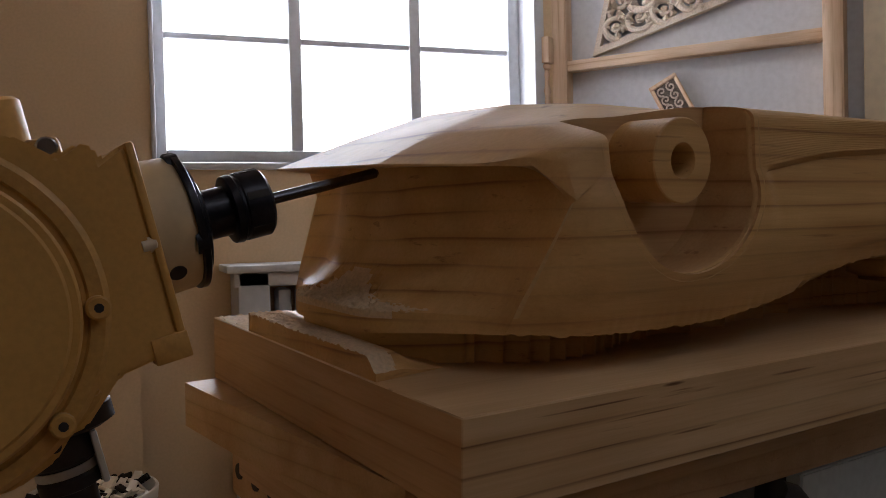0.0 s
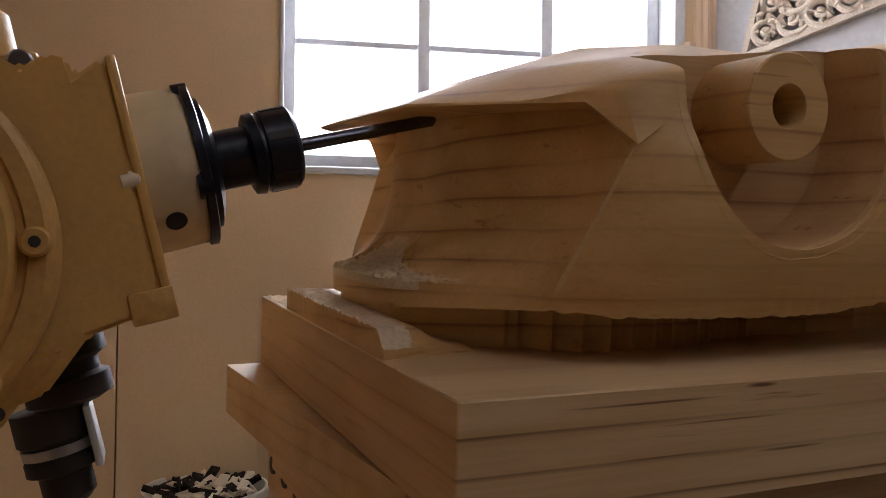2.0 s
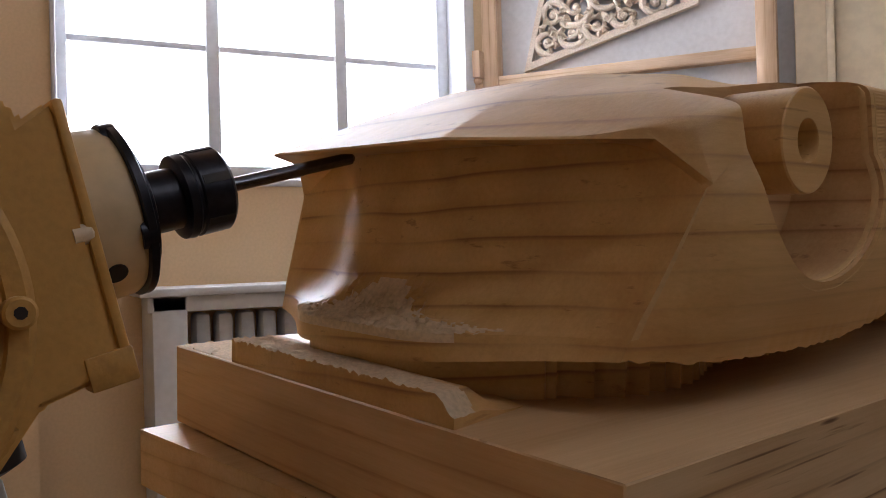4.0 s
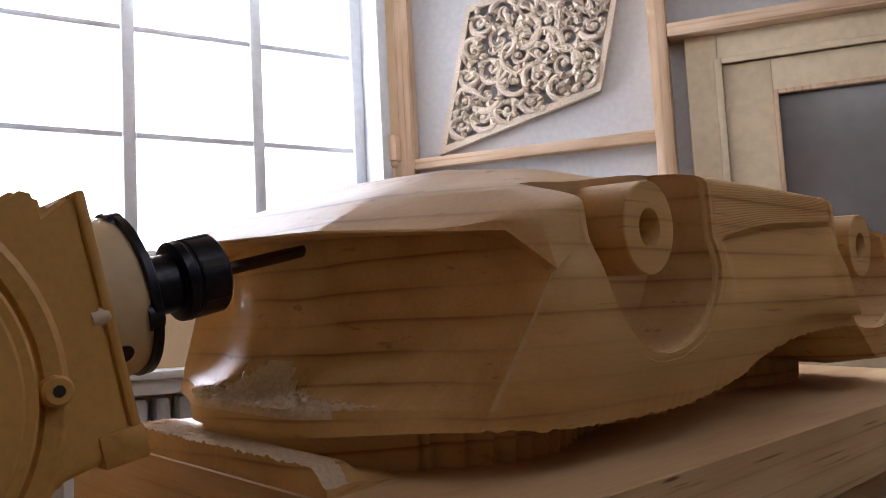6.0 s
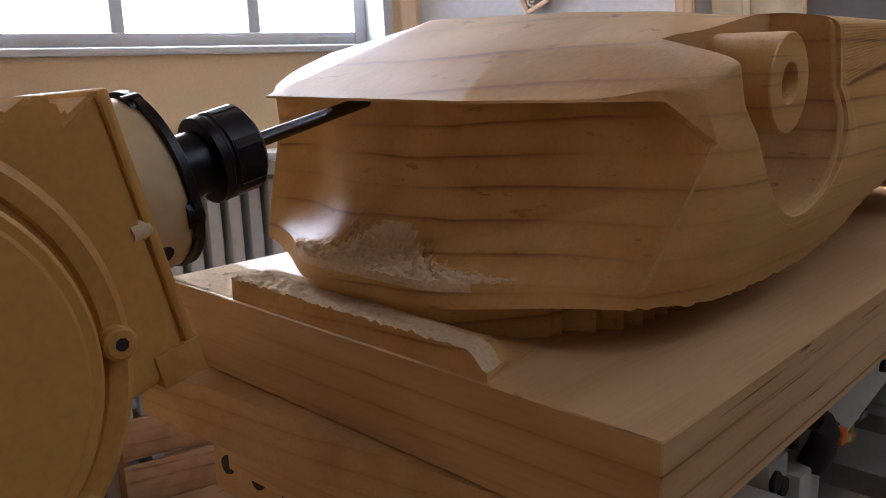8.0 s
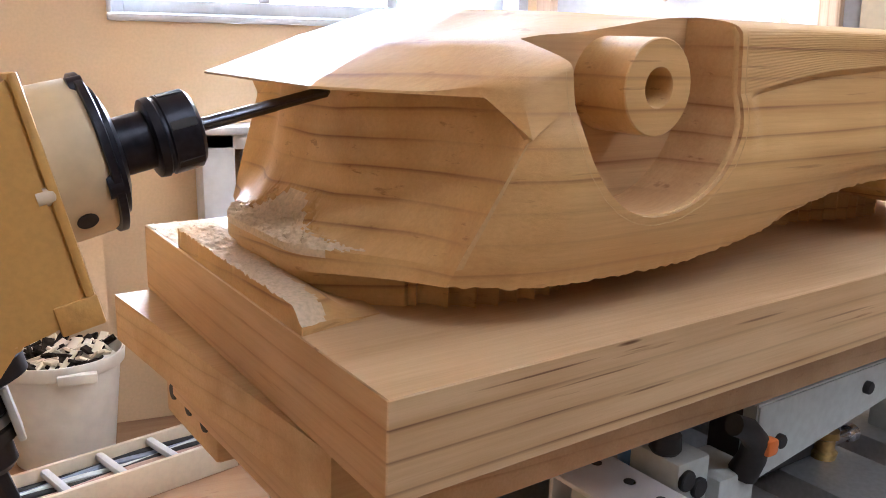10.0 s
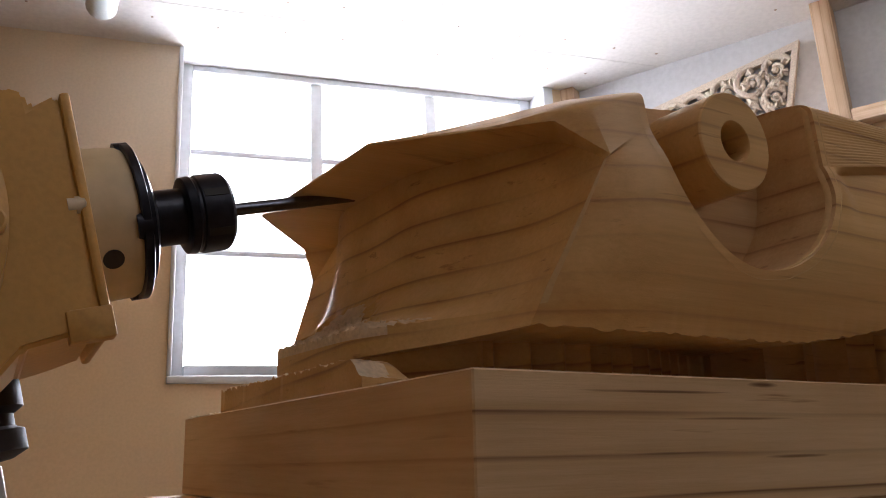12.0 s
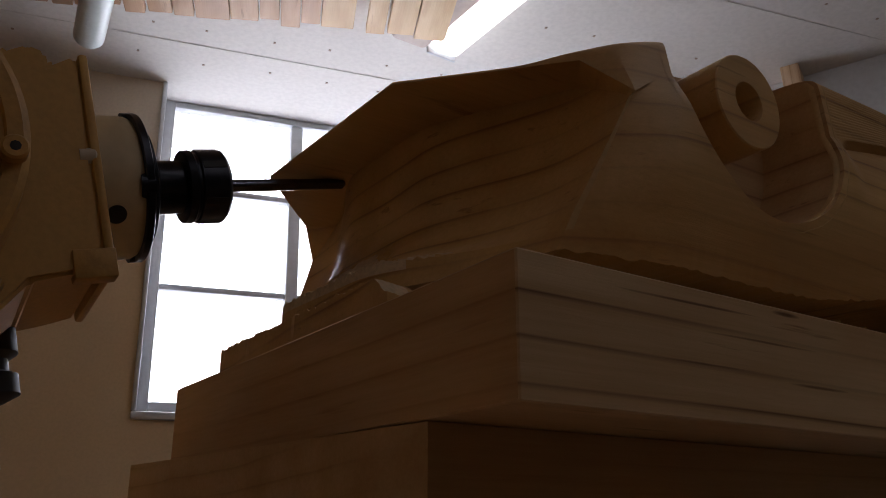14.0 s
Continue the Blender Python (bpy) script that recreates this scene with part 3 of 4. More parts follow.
def carved_form():
    foot = level(.030, .140, .078, .100, .106, .070, 0, 0, 0, ease=160)
    lift = level(.030, .140, .078, .100, .106, .070, .018, .025, .0225, .030, r1=.43, ease=160)
    edge = level(.026, .140, .067, .053, .112, .034, .018, .025, .0225, .030, r1=.43, bow=.004, ease=160)
    flange = level(.025, .140, .0705, .0505, .112, .0285, .032, .034, .042, .024, r1=.43, bow=.006, ease=160)
    cove = level(.040, .146, .0735, .0480, .113, .0240, .0375, .043, .056, .020, r1=.43, bow=.007, ease=120)
    waist = level(.057, .149, .0785, .0445, .114, .0215, .056, .054, .070, .016, bow=.009, ease=90, skew=1.7)
    wall = level(.0635, .150, .0905, .0365, .117, .0225, .088, .083, .100, .005, bow=.011, ease=90, dent=.004, skew=1.8)
    under = level(.0640, .150, .0965, .0325, .119, .028, .120, .098, .113, .012, bow=.013, hold=.79, ease=90, dent=.006, skew=1.9)
    rim = level(.0235, .118, .098, .030, .1215, .030, .119, .100, .117, .012, hold=.79)
    crest = level(.0238, .118, .094, .037, .124, .033, .1203, .129, .139, .022, .124, .256, hold=.62, through_corner=70)
    slope = level(.075, .135, .112, .070, .128, .066, .142, .144, .146, .017, .124, .256, ease=60, through_corner=40)
    top = level(.136, .140, .170, .105, .180, .100, .163, .163, .163, ease=60)
    keys = [foot, lift, edge, flange, cove, waist, wall, under, rim, crest, slope, top]
    subs = [3, 1, 3, 12, 6, 9, 7, 2, 40, 8, 4]
    rnd = random.Random(3)
    rows = []
    for a, b, n in zip(keys, keys[1:], subs):
        rows += [[p.lerp(q, j / n) for p, q in zip(a, b)] for j in range(n)]
    rows.append(keys[-1])
    i0, i1, r0 = sum(subs[:3]), sum(subs[:7]), sum(subs[:8])
    for _ in range(9):                                    # hollow between foot flange and rim
        old = [[p.copy() for p in r] for r in rows]
        for i in range(i0 + 2, i1 - 1):
            for c in range(len(rows[0])):
                rows[i][c] = (old[i - 1][c] + old[i][c] * 2 + old[i + 1][c]) / 4
    k = NOSE_N + CUT_N
    r1 = r0 + subs[8]
    for _ in range(40):                                   # the top rolls over into the side past the brim's end
        old = [[p.copy() for p in r] for r in rows]
        for i in range(r0 + 8, r1 + subs[9]):
            for c in range(len(rows[0])):
                w = smooth01((c - NOSE_N - 0.72 * CUT_N) / (0.22 * CUT_N)) * min(1.0, (i - r0 - 7) / 12)
                rows[i][c] = old[i][c].lerp((old[i - 1][c] + old[i][c] * 2 + old[i + 1][c]) / 4, w)
    for i, r in enumerate(rows):
        for c, p in enumerate(r):
            if i <= subs[0] and c > k - 6:                  # cutter bites along the groove
                pitch = 0.0135 if p.x < 0.235 else 0.047
                p.y += smooth01((c - k + 6) / 14) * (0.004 + 0.026 * smooth01((p.x - 0.15) / 0.08) + (0.009 if p.x < 0.235 else 0.012) * abs(math.sin(math.pi * p.x / pitch)) ** 0.6)
            if i in range(subs[0] + 1, subs[0] + 2 + subs[1]) and c > k:   # torn lower edge
                p.z += 0.0016 * noise.noise((p.x * 160, 0.3, 0.0)) + 0.0005 * noise.noise((p.x * 520, 1.3, 0.0))
            j = (i - i0) / 12                               # rough, torn ground on the nose flange
            along = c / NOSE_N if c < NOSE_N else 1 + (c - NOSE_N) / CUT_N
            w = max(0.0, min(1.0, 2.6 - abs(j - 0.68) / 0.32)) * max(0.0, min(1.0, (1.44 - 0.50 * max(0.0, j - 0.25) - along) / 0.22))
            if -0.05 < j < 1.5 and w > 0:
                t = noise.noise((p.y * 300, p.z * 300, p.x * 300)) + 0.6 * noise.noise((p.y * 720, p.z * 720, 4.0))
                p.x -= 0.0020 * w * t
                p.z += 0.0022 * w * t
            if r0 < i < r1 and p.x > 0.262:          # fine steps left by the cutter
                p.y += 0.00016 if i % 2 else -0.00016
    bm = bmesh.new()
    rings = []
    for r in rows:
        q = r + [Vector((2 * XC - p.x, p.y, p.z)) for p in reversed(r[:-1])]
        i = rows.index(r)                                   # the cut-back strip narrows along the side
        w = min(1.0, max(0.0, (i - sum(subs[:6])) / subs[6])) * min(1.0, max(0.0, (r1 - i) / subs[8]))
        low = min(1.0, i / subs[0]) * min(1.0, max(0.0, (i0 + subs[3] + subs[4] - i) / (subs[3] + subs[4])))
        for p in q:
            if i <= sum(subs[:2]):                          # the groove runs deeper along the side
                p.y += 0.16 * max(0.0, min(p.x, 0.56) - 0.30) * smooth01((YC - p.y) / 0.06)
            if p.x > XC:                                    # the lower edge goes on climbing past the middle
                climb = smooth01((p.x - 0.20) / 0.23) - smooth01((2 * XC - p.x - 0.20) / 0.23)
                p.z += 0.030 * low * climb * (1 - smooth01((p.x - 0.50) / 0.06))
            p.z += w * (0.06 * max(0.0, p.x - 0.265) + 0.012 * (1 - smooth01((0.52 - max(p.x, 0.36)) / 0.16))) * (1 - smooth01((p.x - 0.45) / 0.012))
        full = q + [Vector((p.x, 2 * YC - p.y, p.z)) for p in reversed(q[1:-1])]
        rings.append([bm.verts.new(p) for p in full])
    n = len(rings[0])
    torn = rings[i0 - 1:i0 + 17]
    for A, B in zip(rings, rings[1:]):
        for i in range(n):
            f = bm.faces.new((A[i], A[(i + 1) % n], B[(i + 1) % n], B[i]))
            c = min(i, n - i)
            c = min(c, n // 2 - c)
            if rings.index(A) in range(i0, r0) and k <= c <= k + 1:
                f.material_index = 2
            a = torn.index(A) if A in torn else 99
            if a < 99 and c < NOSE_N + CUT_N * (0.40 - 0.060 * abs(a - 3)) + 11 * noise.noise((i * 0.31, a * 0.7, 0.0)) + 5 * noise.noise((i * 0.9, a * 1.7, 5.0)):
                f.material_index = 1
    bm.faces.new(rings[0])
    bm.faces.new(rings[-1])
    bmesh.ops.recalc_face_normals(bm, faces=bm.faces)
    return bm


def slot_cutter(xc):
    """A U-shaped slot, open at the top, cut in from the long side."""
    out = [(xc + 0.066, 0.3)]
    for i in range(33):
        t = -math.pi * i / 32
        out.append((xc + 0.066 * math.cos(t), 0.121 + 0.066 * math.sin(t)))
    out.append((xc - 0.066, 0.3))
    bm = bmesh.new()
    prism(bm, out, -0.05, 0.0735, Matrix(((1, 0, 0, 0), (0, 0, 1, 0), (0, 1, 0, 0), (0, 0, 0, 1))))
    bmesh.ops.recalc_face_normals(bm, faces=bm.faces)
    return bm


def slot_arris(body, xc):
    """The pale chamfer left round a slot's mouth, following the carved side."""
    bm = bmesh.new()
    bm.from_mesh(body.data)
    tree = BVHTree.FromBMesh(bm)
    bm.free()
    path = [(xc + 0.066, 0.158 - 0.004 * i, 1, 0) for i in range(9)]
    for i in range(49):
        t = -math.pi * i / 48
        path.append((xc + 0.066 * math.cos(t), 0.121 + 0.066 * math.sin(t), math.cos(t), math.sin(t)))
    path += [(xc - 0.066, 0.124 + 0.004 * i, -1, 0) for i in range(4)]
    out = bmesh.new()
    last = None
    for x, z, nx, nz in path:
        wide = 0.0046 + 0.0005 * noise.noise((x * 90, z * 90, 0.0))
        row = []
        for d, sink in ((wide, -0.0003), (-0.0006, 0.0028), (-0.0006, 0.006)):
            hit, _, _, _ = tree.ray_cast(Vector((x + nx * max(d, 0.0005), -0.2, z + nz * max(d, 0.0005))), Vector((0, 1, 0)))
            if hit is None:
                row = None
                break
            row.append(out.verts.new((x + nx * d, hit.y + sink, z + nz * d)))
        if row and last:
            for a in range(2):
                out.faces.new((last[a], last[a + 1], row[a + 1], row[a]))
        last = row
    bmesh.ops.recalc_face_normals(out, faces=out.faces)
    return out


def cut(body, cutters):
    """The body with the cutters taken away, as one plain mesh."""
    tmp = []
    for bm in cutters:
        c = link_mesh("cutter", bm, PINE_CUT)
        tmp.append(c)
        mod = body.modifiers.new("cut", "BOOLEAN")
        mod.object, mod.operation, mod.solver, mod.material_mode = c, "DIFFERENCE", "EXACT", "TRANSFER"
    bpy.context.view_layer.update()
    ev = body.evaluated_get(bpy.context.evaluated_depsgraph_get())
    me = bpy.data.meshes.new_from_object(ev)
    body.modifiers.clear()
    body.data = me
    for c in tmp:
        bpy.data.objects.remove(c)
    bm = bmesh.new()
    bm.from_mesh(me)
    bm.normal_update()
    for f in bm.faces:
        f.smooth = True
    for e in bm.edges:
        torn = all(f.material_index == 1 for f in e.link_faces)
        e.smooth = len(e.link_faces) == 2 and e.calc_face_angle(0.0) < radians(48 if torn else 16)
    bm.to_mesh(me)
    bm.free()
    return body


work = thing("carved_workpiece", BASE, "pale pine form being milled, with undercut rim and round bosses", "workpiece")
form = link_mesh("body", carved_form(), [PINE, TORN, PALE_EDGE], 28)
rims = [slot_arris(form, 0.190), slot_arris(form, 0.530)]
cut(form, [slot_cutter(0.190), slot_cutter(0.530)])
form.parent = work
for bm in rims:
    part("arris", bm, PALE_EDGE, work, "pale chamfered edge of the slot", 60)
for xc in (0.190, 0.530):
    boss = bmesh.new()
    n = 48
    prof = [(0.080, 0.0265), (0.0350, 0.0265), (0.0342, 0.0257), (0.0342, 0.0112), (0.0350, 0.0106), (0.068, 0.0100)]
    lathe(boss, prof, "y", n, (xc, 0, 0.124))
    part("boss", boss, PINE, work, "round boss with a bored hole", 40)


def stock_ridge():
    """The strip of uncut stock left along the end of the base, with a torn top."""
    bm = bmesh.new()
    ny, nx = 170, 34
    top = []
    for i in range(ny + 1):
        f = i / ny
        row = []
        for j in range(nx + 1):
            g = j / nx
            y = 0.087 + 0.203 * f + 0.012 * g * (1 - f)
            x = 0.0012 + 0.036 * y + g * (0.052 - 0.012 * smooth01(f * 1.6))
            w = smooth01((0.30 + 0.42 * f - g) * 7) * (0.35 + 0.65 * smooth01(f * 3.0))
            t = noise.noise((x * 300, y * 300, 0.5)) + 0.5 * noise.noise((x * 800, y * 800, 2.5))
            lower = (1 - 0.8 * smooth01((g - 0.35) / 0.6) * smooth01((0.5 - f) / 0.5)) * (0.35 + 0.65 * smooth01(f * 16))
            row.append(bm.verts.new((x, y, (0.0130 - 0.0045 * smooth01((g - 0.34 - 0.42 * f) * 3)) * lower + 0.0017 * w * t)))
        top.append(row)
    low = [[bm.verts.new((v.co.x, v.co.y, 0.0)) for v in (r[0], r[-1])] for r in top]
    for a, b in zip(top, top[1:]):
        for j in range(nx):
            bm.faces.new((a[j], a[j + 1], b[j + 1], b[j])).material_index = 1 if j < nx * (0.26 + 0.5 * (a[j].co.y - 0.087) / 0.203) + 4 * noise.noise((a[j].co.y * 90, 0.0, 0.0)) else 0
    for i in range(ny):
        bm.faces.new((top[i][0], top[i + 1][0], low[i + 1][0], low[i][0]))
        bm.faces.new((top[i][-1], low[i][-1], low[i + 1][-1], top[i + 1][-1]))
    for i in (0, ny):
        bm.faces.new([*top[i], low[i][1], low[i][0]])
    bmesh.ops.recalc_face_normals(bm, faces=bm.faces)
    return bm


part("stock_ridge", stock_ridge(), [PINE, TORN], work, "torn strip of uncut stock", 60)

blk = thing("base_block", BASE, "thick laminated pine base block with dark grain streaks", "block")
bm = prism(bmesh.new(), [(0, 0), (0.78, 0.006), (0.793, 0.376), (0.013, 0.37)], -0.050, 0.0)
bmesh.ops.bevel(bm, geom=bm.edges[:], offset=0.0007, segments=1, affect="EDGES")
for f in bm.faces:
    f.normal_update()
    f.material_index = 1 if abs(f.normal.x) > 0.8 else 2 if f.normal.z > 0.8 else 0
part("block", bm, [PINE_BASE, PINE_END, PINE_TOP], blk)
dust = bmesh.new()
nx, ny = 26, 40
gr = [[dust.verts.new((0.014 + 0.05 * i / nx, 0.2925 + 0.074 * j / ny, 0.0004 + max(0.0, 0.0022 * noise.noise((i * 0.7, j * 0.7, 3.0))))) for j in range(ny + 1)] for i in range(nx + 1)]
for i in range(nx):
    for j in range(ny):
        dust.faces.new((gr[i][j], gr[i + 1][j], gr[i + 1][j + 1], gr[i][j + 1]))
bmesh.ops.recalc_face_normals(dust, faces=dust.faces)
du = link_mesh("wood_dust", dust, TORN)
du.matrix_world = BASE
tagged(du, "pale wood dust lying on the base block", "dust", kind="stuff")

ply = thing("plywood_board", BASE, "layered plywood board under the base block", "board")
part("board", prism(bmesh.new(), [(0.004, 0.056), (0.80, 0.060), (0.81, 0.372), (-0.013, 0.366)], -0.086, -0.0505), PLYWOOD, ply)
beam = thing("support_beam", BASE, "brown wooden beam under the plywood", "beam")
part("beam", boxes((0.006, 0.80, 0.062, 0.30, -0.112, -0.0865), bevel=0.002), PINE_END, beam)

# ---- the machine table under it ----
tab = thing("machine_table", BASE, "grey steel machine table with aluminium slotted rails", "table")
bm = prism(bmesh.new(), [(0.366, -0.176), (0.378, -0.176), (0.580, -0.149), (0.582, -0.166), (0.594, -0.166), (0.597, -0.1125), (0.366, -0.1125)], -0.074, -0.060, Matrix(((1, 0, 0, 0), (0, 0, -1, 0), (0, 1, 0, 0), (0, 0, 0, 1))))
bmesh.ops.bevel(bm, geom=bm.edges[:], offset=0.0015, segments=2, affect="EDGES")
part("front_plate", bm, GREYPAINT, tab, "grey enamelled plate with a slanting lower edge")
# black box standing in for the dark shadow below the beam
part("support", boxes((0.405, 0.55, 0.090, 0.13, -0.2055, -0.1125), bevel=0.003), RUBBER, tab, "support under the beam, black for the shadow there")
part("support", boxes((0.20, 0.86, 0.24, 0.30, -0.2055, -0.1125), bevel=0.004), GREYPAINT, tab, "grey enamelled support rail")
part("end_block", boxes((0.284, 0.3195, 0.064, 0.11, -0.2055, -0.140), bevel=0.003), GREYPAINT, tab)
for bx, bz in ((0.2925, -0.1535), (0.307, -0.163)):
    part("bolt", lathe(bmesh.new(), [(0.0645, 0.008), (0.0615, 0.008), (0.0605, 0.007)], "y", 14, (bx, 0, bz)), RUBBER, tab, "black socket bolt")
for bx, bz in ((0.397, -0.148), (0.521, -0.131)):
    part("bolt", lathe(bmesh.new(), [(0.0605, 0.0058), (0.056, 0.0058), (0.055, 0.005)], "y", 12, (bx, 0, bz)), RUBBER, tab, "black socket bolt")
for i in range(8):
    x = 0.20 + i * 0.130
    part("slotted_rail", boxes((x, x + 0.088, -0.18, 0.36, -0.240, -0.2055), bevel=0.002), ALU, tab, "aluminium rail beside a slot")
part("slot_floor", boxes((0.19, 1.26, -0.18, 0.36, -0.2525, -0.2405)), BROWNPIPE, tab)
part("bed", boxes((0.18, 1.3, -0.18, 0.36, -0.33, -0.2525), bevel=0.006), GREYPAINT, tab)
for lx in (0.24, 1.15):
    for ly in (-0.15, 0.25):
        part("leg", boxes((lx, lx + 0.08, ly, ly + 0.08, -0.90, -0.33), bevel=0.004), GREYPAINT, tab)
clampy = thing("clamp_lever", BASE @ pose(0.345, 0.055, -0.165), "black clamp lever with an orange tip on a grey post", "clamp", "clamp levers")
part("base", boxes((-0.024, 0.020, 0.0, 0.045, -0.0405, 0.006), bevel=0.003), GREYPAINT, clampy)
part("lever", tube(bmesh.new(), [(0.008, 0.004, 0.002), (0.009, -0.002, 0.018), (0.004, -0.006, 0.034), (-0.008, -0.006, 0.046), (-0.022, -0.004, 0.052)], 0.0115, 12, lambda f: 1.0 - 0.3 * f), RUBBER, clampy)
part("tip", boxes((0.004, 0.017, -0.018, -0.008, 0.024, 0.037), bevel=0.003), ORANGE, clampy, "orange button")
part("knob", lathe(bmesh.new(), [(0.025, 0.010), (0.028, 0.012), (0.039, 0.011), (0.0415, 0.008)], "z", 16, (-0.052, 0.030, 0)), RUBBER, clampy, "black round knob")
copy_thing(clampy, BASE @ pose(0.640, 0.055, -0.165))
fit = thing("brass_fitting", BASE @ pose(0.515, 0.085, -0.2055), "small brass and steel pipe fitting on the rail", "fitting")
part("body", lathe(bmesh.new(), [(0.0, 0.011), (0.006, 0.012), (0.008, 0.009), (0.018, 0.009), (0.020, 0.012), (0.026, 0.011)], "z", 16), BRASS, fit)
part("spout", lathe(bmesh.new(), [(0.0, 0.005), (0.030, 0.005), (0.032, 0.008), (0.040, 0.008)], "x", 14, (0.006, 0.0, 0.012)), STEEL, fit, "bright steel spout")
blue = thing("blue_sleeve", BASE @ pose(0.305, 0.118, -0.2055), "blue plastic sleeve standing on the machine table", "sleeve")
part("sleeve", lathe(bmesh.new(), [(0.0, 0.014), (0.004, 0.016), (0.050, 0.016), (0.054, 0.018), (0.060, 0.018), (0.064, 0.014)], "z", 20), BLUE, blue)
plate = thing("bracket_plate", BASE, "pale steel bracket plate with dark drilled holes", "bracket")
part("plate", boxes((0.215, 0.2700, -0.06, 0.118, -0.154, -0.150), (0.215, 0.2700, 0.118, 0.122, -0.2055, -0.150), bevel=0.0012), WHITE, plate)
for py in (0.112, 0.080, 0.051, 0.02, -0.012):
    part("hole", lathe(bmesh.new(), [(-0.1500, 0.0042), (-0.1494, 0.0042)], "z", 14, (0.2515, py, 0)), RUBBER, plate, "dark drilled hole")
part("rib", boxes((0.225, 0.26, 0.0, 0.11, -0.2055, -0.1545), bevel=0.002), GREYPAINT, plate)
side_clamp = thing("end_clamp", BASE @ pose(0.012, 0.27, -0.112), "wooden end clamp with dark bolt heads under the board", "clamp")
part("plate", boxes((-0.004, 0.024, -0.05, 0.05, -0.020, 0.0255), bevel=0.003), PLYWOOD, side_clamp)
for py in (-0.03, 0.0, 0.032):
    part("bolt", lathe(bmesh.new(), [(-0.0055, 0.006), (-0.004, 0.0065), (0.0, 0.0065)], "x", 12, (0, py, 0.002)), RUBBER, side_clamp)

# ---- floor: bucket of scraps, cable ladder ----
bk = thing("bucket", pose(-0.225, 1.84, ZF), "white plastic bucket full of dark wood scraps", "bucket")
part("body", lathe(bmesh.new(), [(0.0, 0.105), (0.004, 0.112), (0.232, 0.138), (0.233, 0.1455), (0.236, 0.148), (0.262, 0.151), (0.266, 0.149), (0.266, 0.143), (0.235, 0.134)], "z", 48), BUCKET, bk)
part("grip", boxes((0.0, 0.085, -0.160, -0.135, 0.226, 0.250), bevel=0.004), BUCKET, bk)
scr = thing("scrap_heap", pose(-0.225, 1.84, ZF + 0.2355), "dark and pale wood scraps heaped in the bucket", "scraps", kind="stuff")
rnd = random.Random(21)
for name, material, count in (("dark_scraps", SCRAP, 48), ("pale_scraps", PLASTIC, 60)):
    bm = bmesh.new()
    for i in range(count):
        a, r = rnd.uniform(0, 6.28), 0.112 * math.sqrt(rnd.random())
        l, w = rnd.uniform(0.03, 0.085), rnd.uniform(0.01, 0.03)
        box(bm, -l / 2, l / 2, -w / 2, w / 2, -0.004, 0.004, 0.0015, pose(r * math.cos(a), r * math.sin(a), 0.014 + rnd.uniform(0, 0.035) * (1 - r / 0.16), rnd.uniform(-35, 35), rnd.uniform(-35, 35), rnd.uniform(0, 180)), 1)
    part(name, bm, material, scr)
lad = thing("cable_tray", pose(0.005, 1.643, ZF, 0, 0, 23), "cream cable tray with white rungs carrying coloured cables", "cable tray")
for y in (-0.080, 0.068):
    part("rail", boxes((-1.15, 0.13, y, y + 0.012, 0.0, 0.076), bevel=0.003), PLASTIC, lad)
for i in range(11):
    part("rung", boxes((0.090 - i * 0.120, 0.110 - i * 0.120, -0.068, 0.068, 0.056, 0.074), bevel=0.007), WHITE, lad)
CABLES = [RUBBER, painted("blue_cable", (0.30, 0.36, 0.50), 0.45, 80, 0.1, 0.0), OPAL, RUBBER, painted("pink_cable", (0.62, 0.42, 0.33), 0.45, 80, 0.1, 0.0), PLASTIC, RUBBER, CREAM]
for i, m_ in enumerate(CABLES):
    y = 0.056 - i * 0.016
    pts = [(-1.15 + 0.05 * j, y + 0.004 * math.sin(j * 0.7 + i), 0.044 + 0.003 * math.sin(j * 0.9 + 2 * i)) for j in range(26)]
    part("cable", tube(bmesh.new(), pts, 0.0075, 8), m_, lad)
part("bed", boxes((-1.15, 0.13, -0.068, 0.068, 0.026, 0.034)), SCRAP, lad)
crate = thing("floor_crate", pose(0.27, 1.86, ZF), "brown wooden crate beside the bucket", "crate")
for a in ((-0.11, 0.30, -0.10, -0.085, 0.0, 0.10), (-0.11, 0.30, -0.10, -0.085, 0.115, 0.21), (-0.11, -0.095, -0.085, 0.12, 0.0, 0.21), (0.285, 0.30, -0.085, 0.12, 0.0, 0.21)):
    part("board", boxes(a, bevel=0.002), BOARD, crate)

# ---- the milling head; x runs along the tool, the collet's face is at 0 ----
head = thing("milling_head", pose(-0.065, 0.155, 0.106), "cream robot wrist carrying a black milling spindle", "milling machine")
bm = prism(bmesh.new(), [(-0.30, -0.083), (-0.140, -0.083), (-0.119, -0.080), (-0.098, -0.0610), (-0.083, -0.0592), (-0.066, -0.0560), (-0.0655, 0.043), (-0.0672, 0.0515), (-0.0793, 0.0455), (-0.0800, 0.0530), (-0.0877, 0.0564), (-0.0985, 0.0520), (-0.115, 0.066), (-0.30, 0.075)], -0.05, 0.046, Matrix(((1, 0, 0, 0), (0, 0, -1, 0), (0, 1, 0, 0), (0, 0, 0, 1))))
bmesh.ops.bevel(bm, geom=bm.edges[:], offset=0.002, segments=2, affect="EDGES")
part("wrist", bm, CREAM, head)
part("front_plate", boxes((-0.0660, -0.0615, -0.0465, 0.050, -0.0590, 0.0520), bevel=0.0015), CREAM, head)
part("foot", boxes((-0.080, -0.0610, -0.0475, -0.036, -0.0620, -0.0480), bevel=0.001), CREAM_D, head)
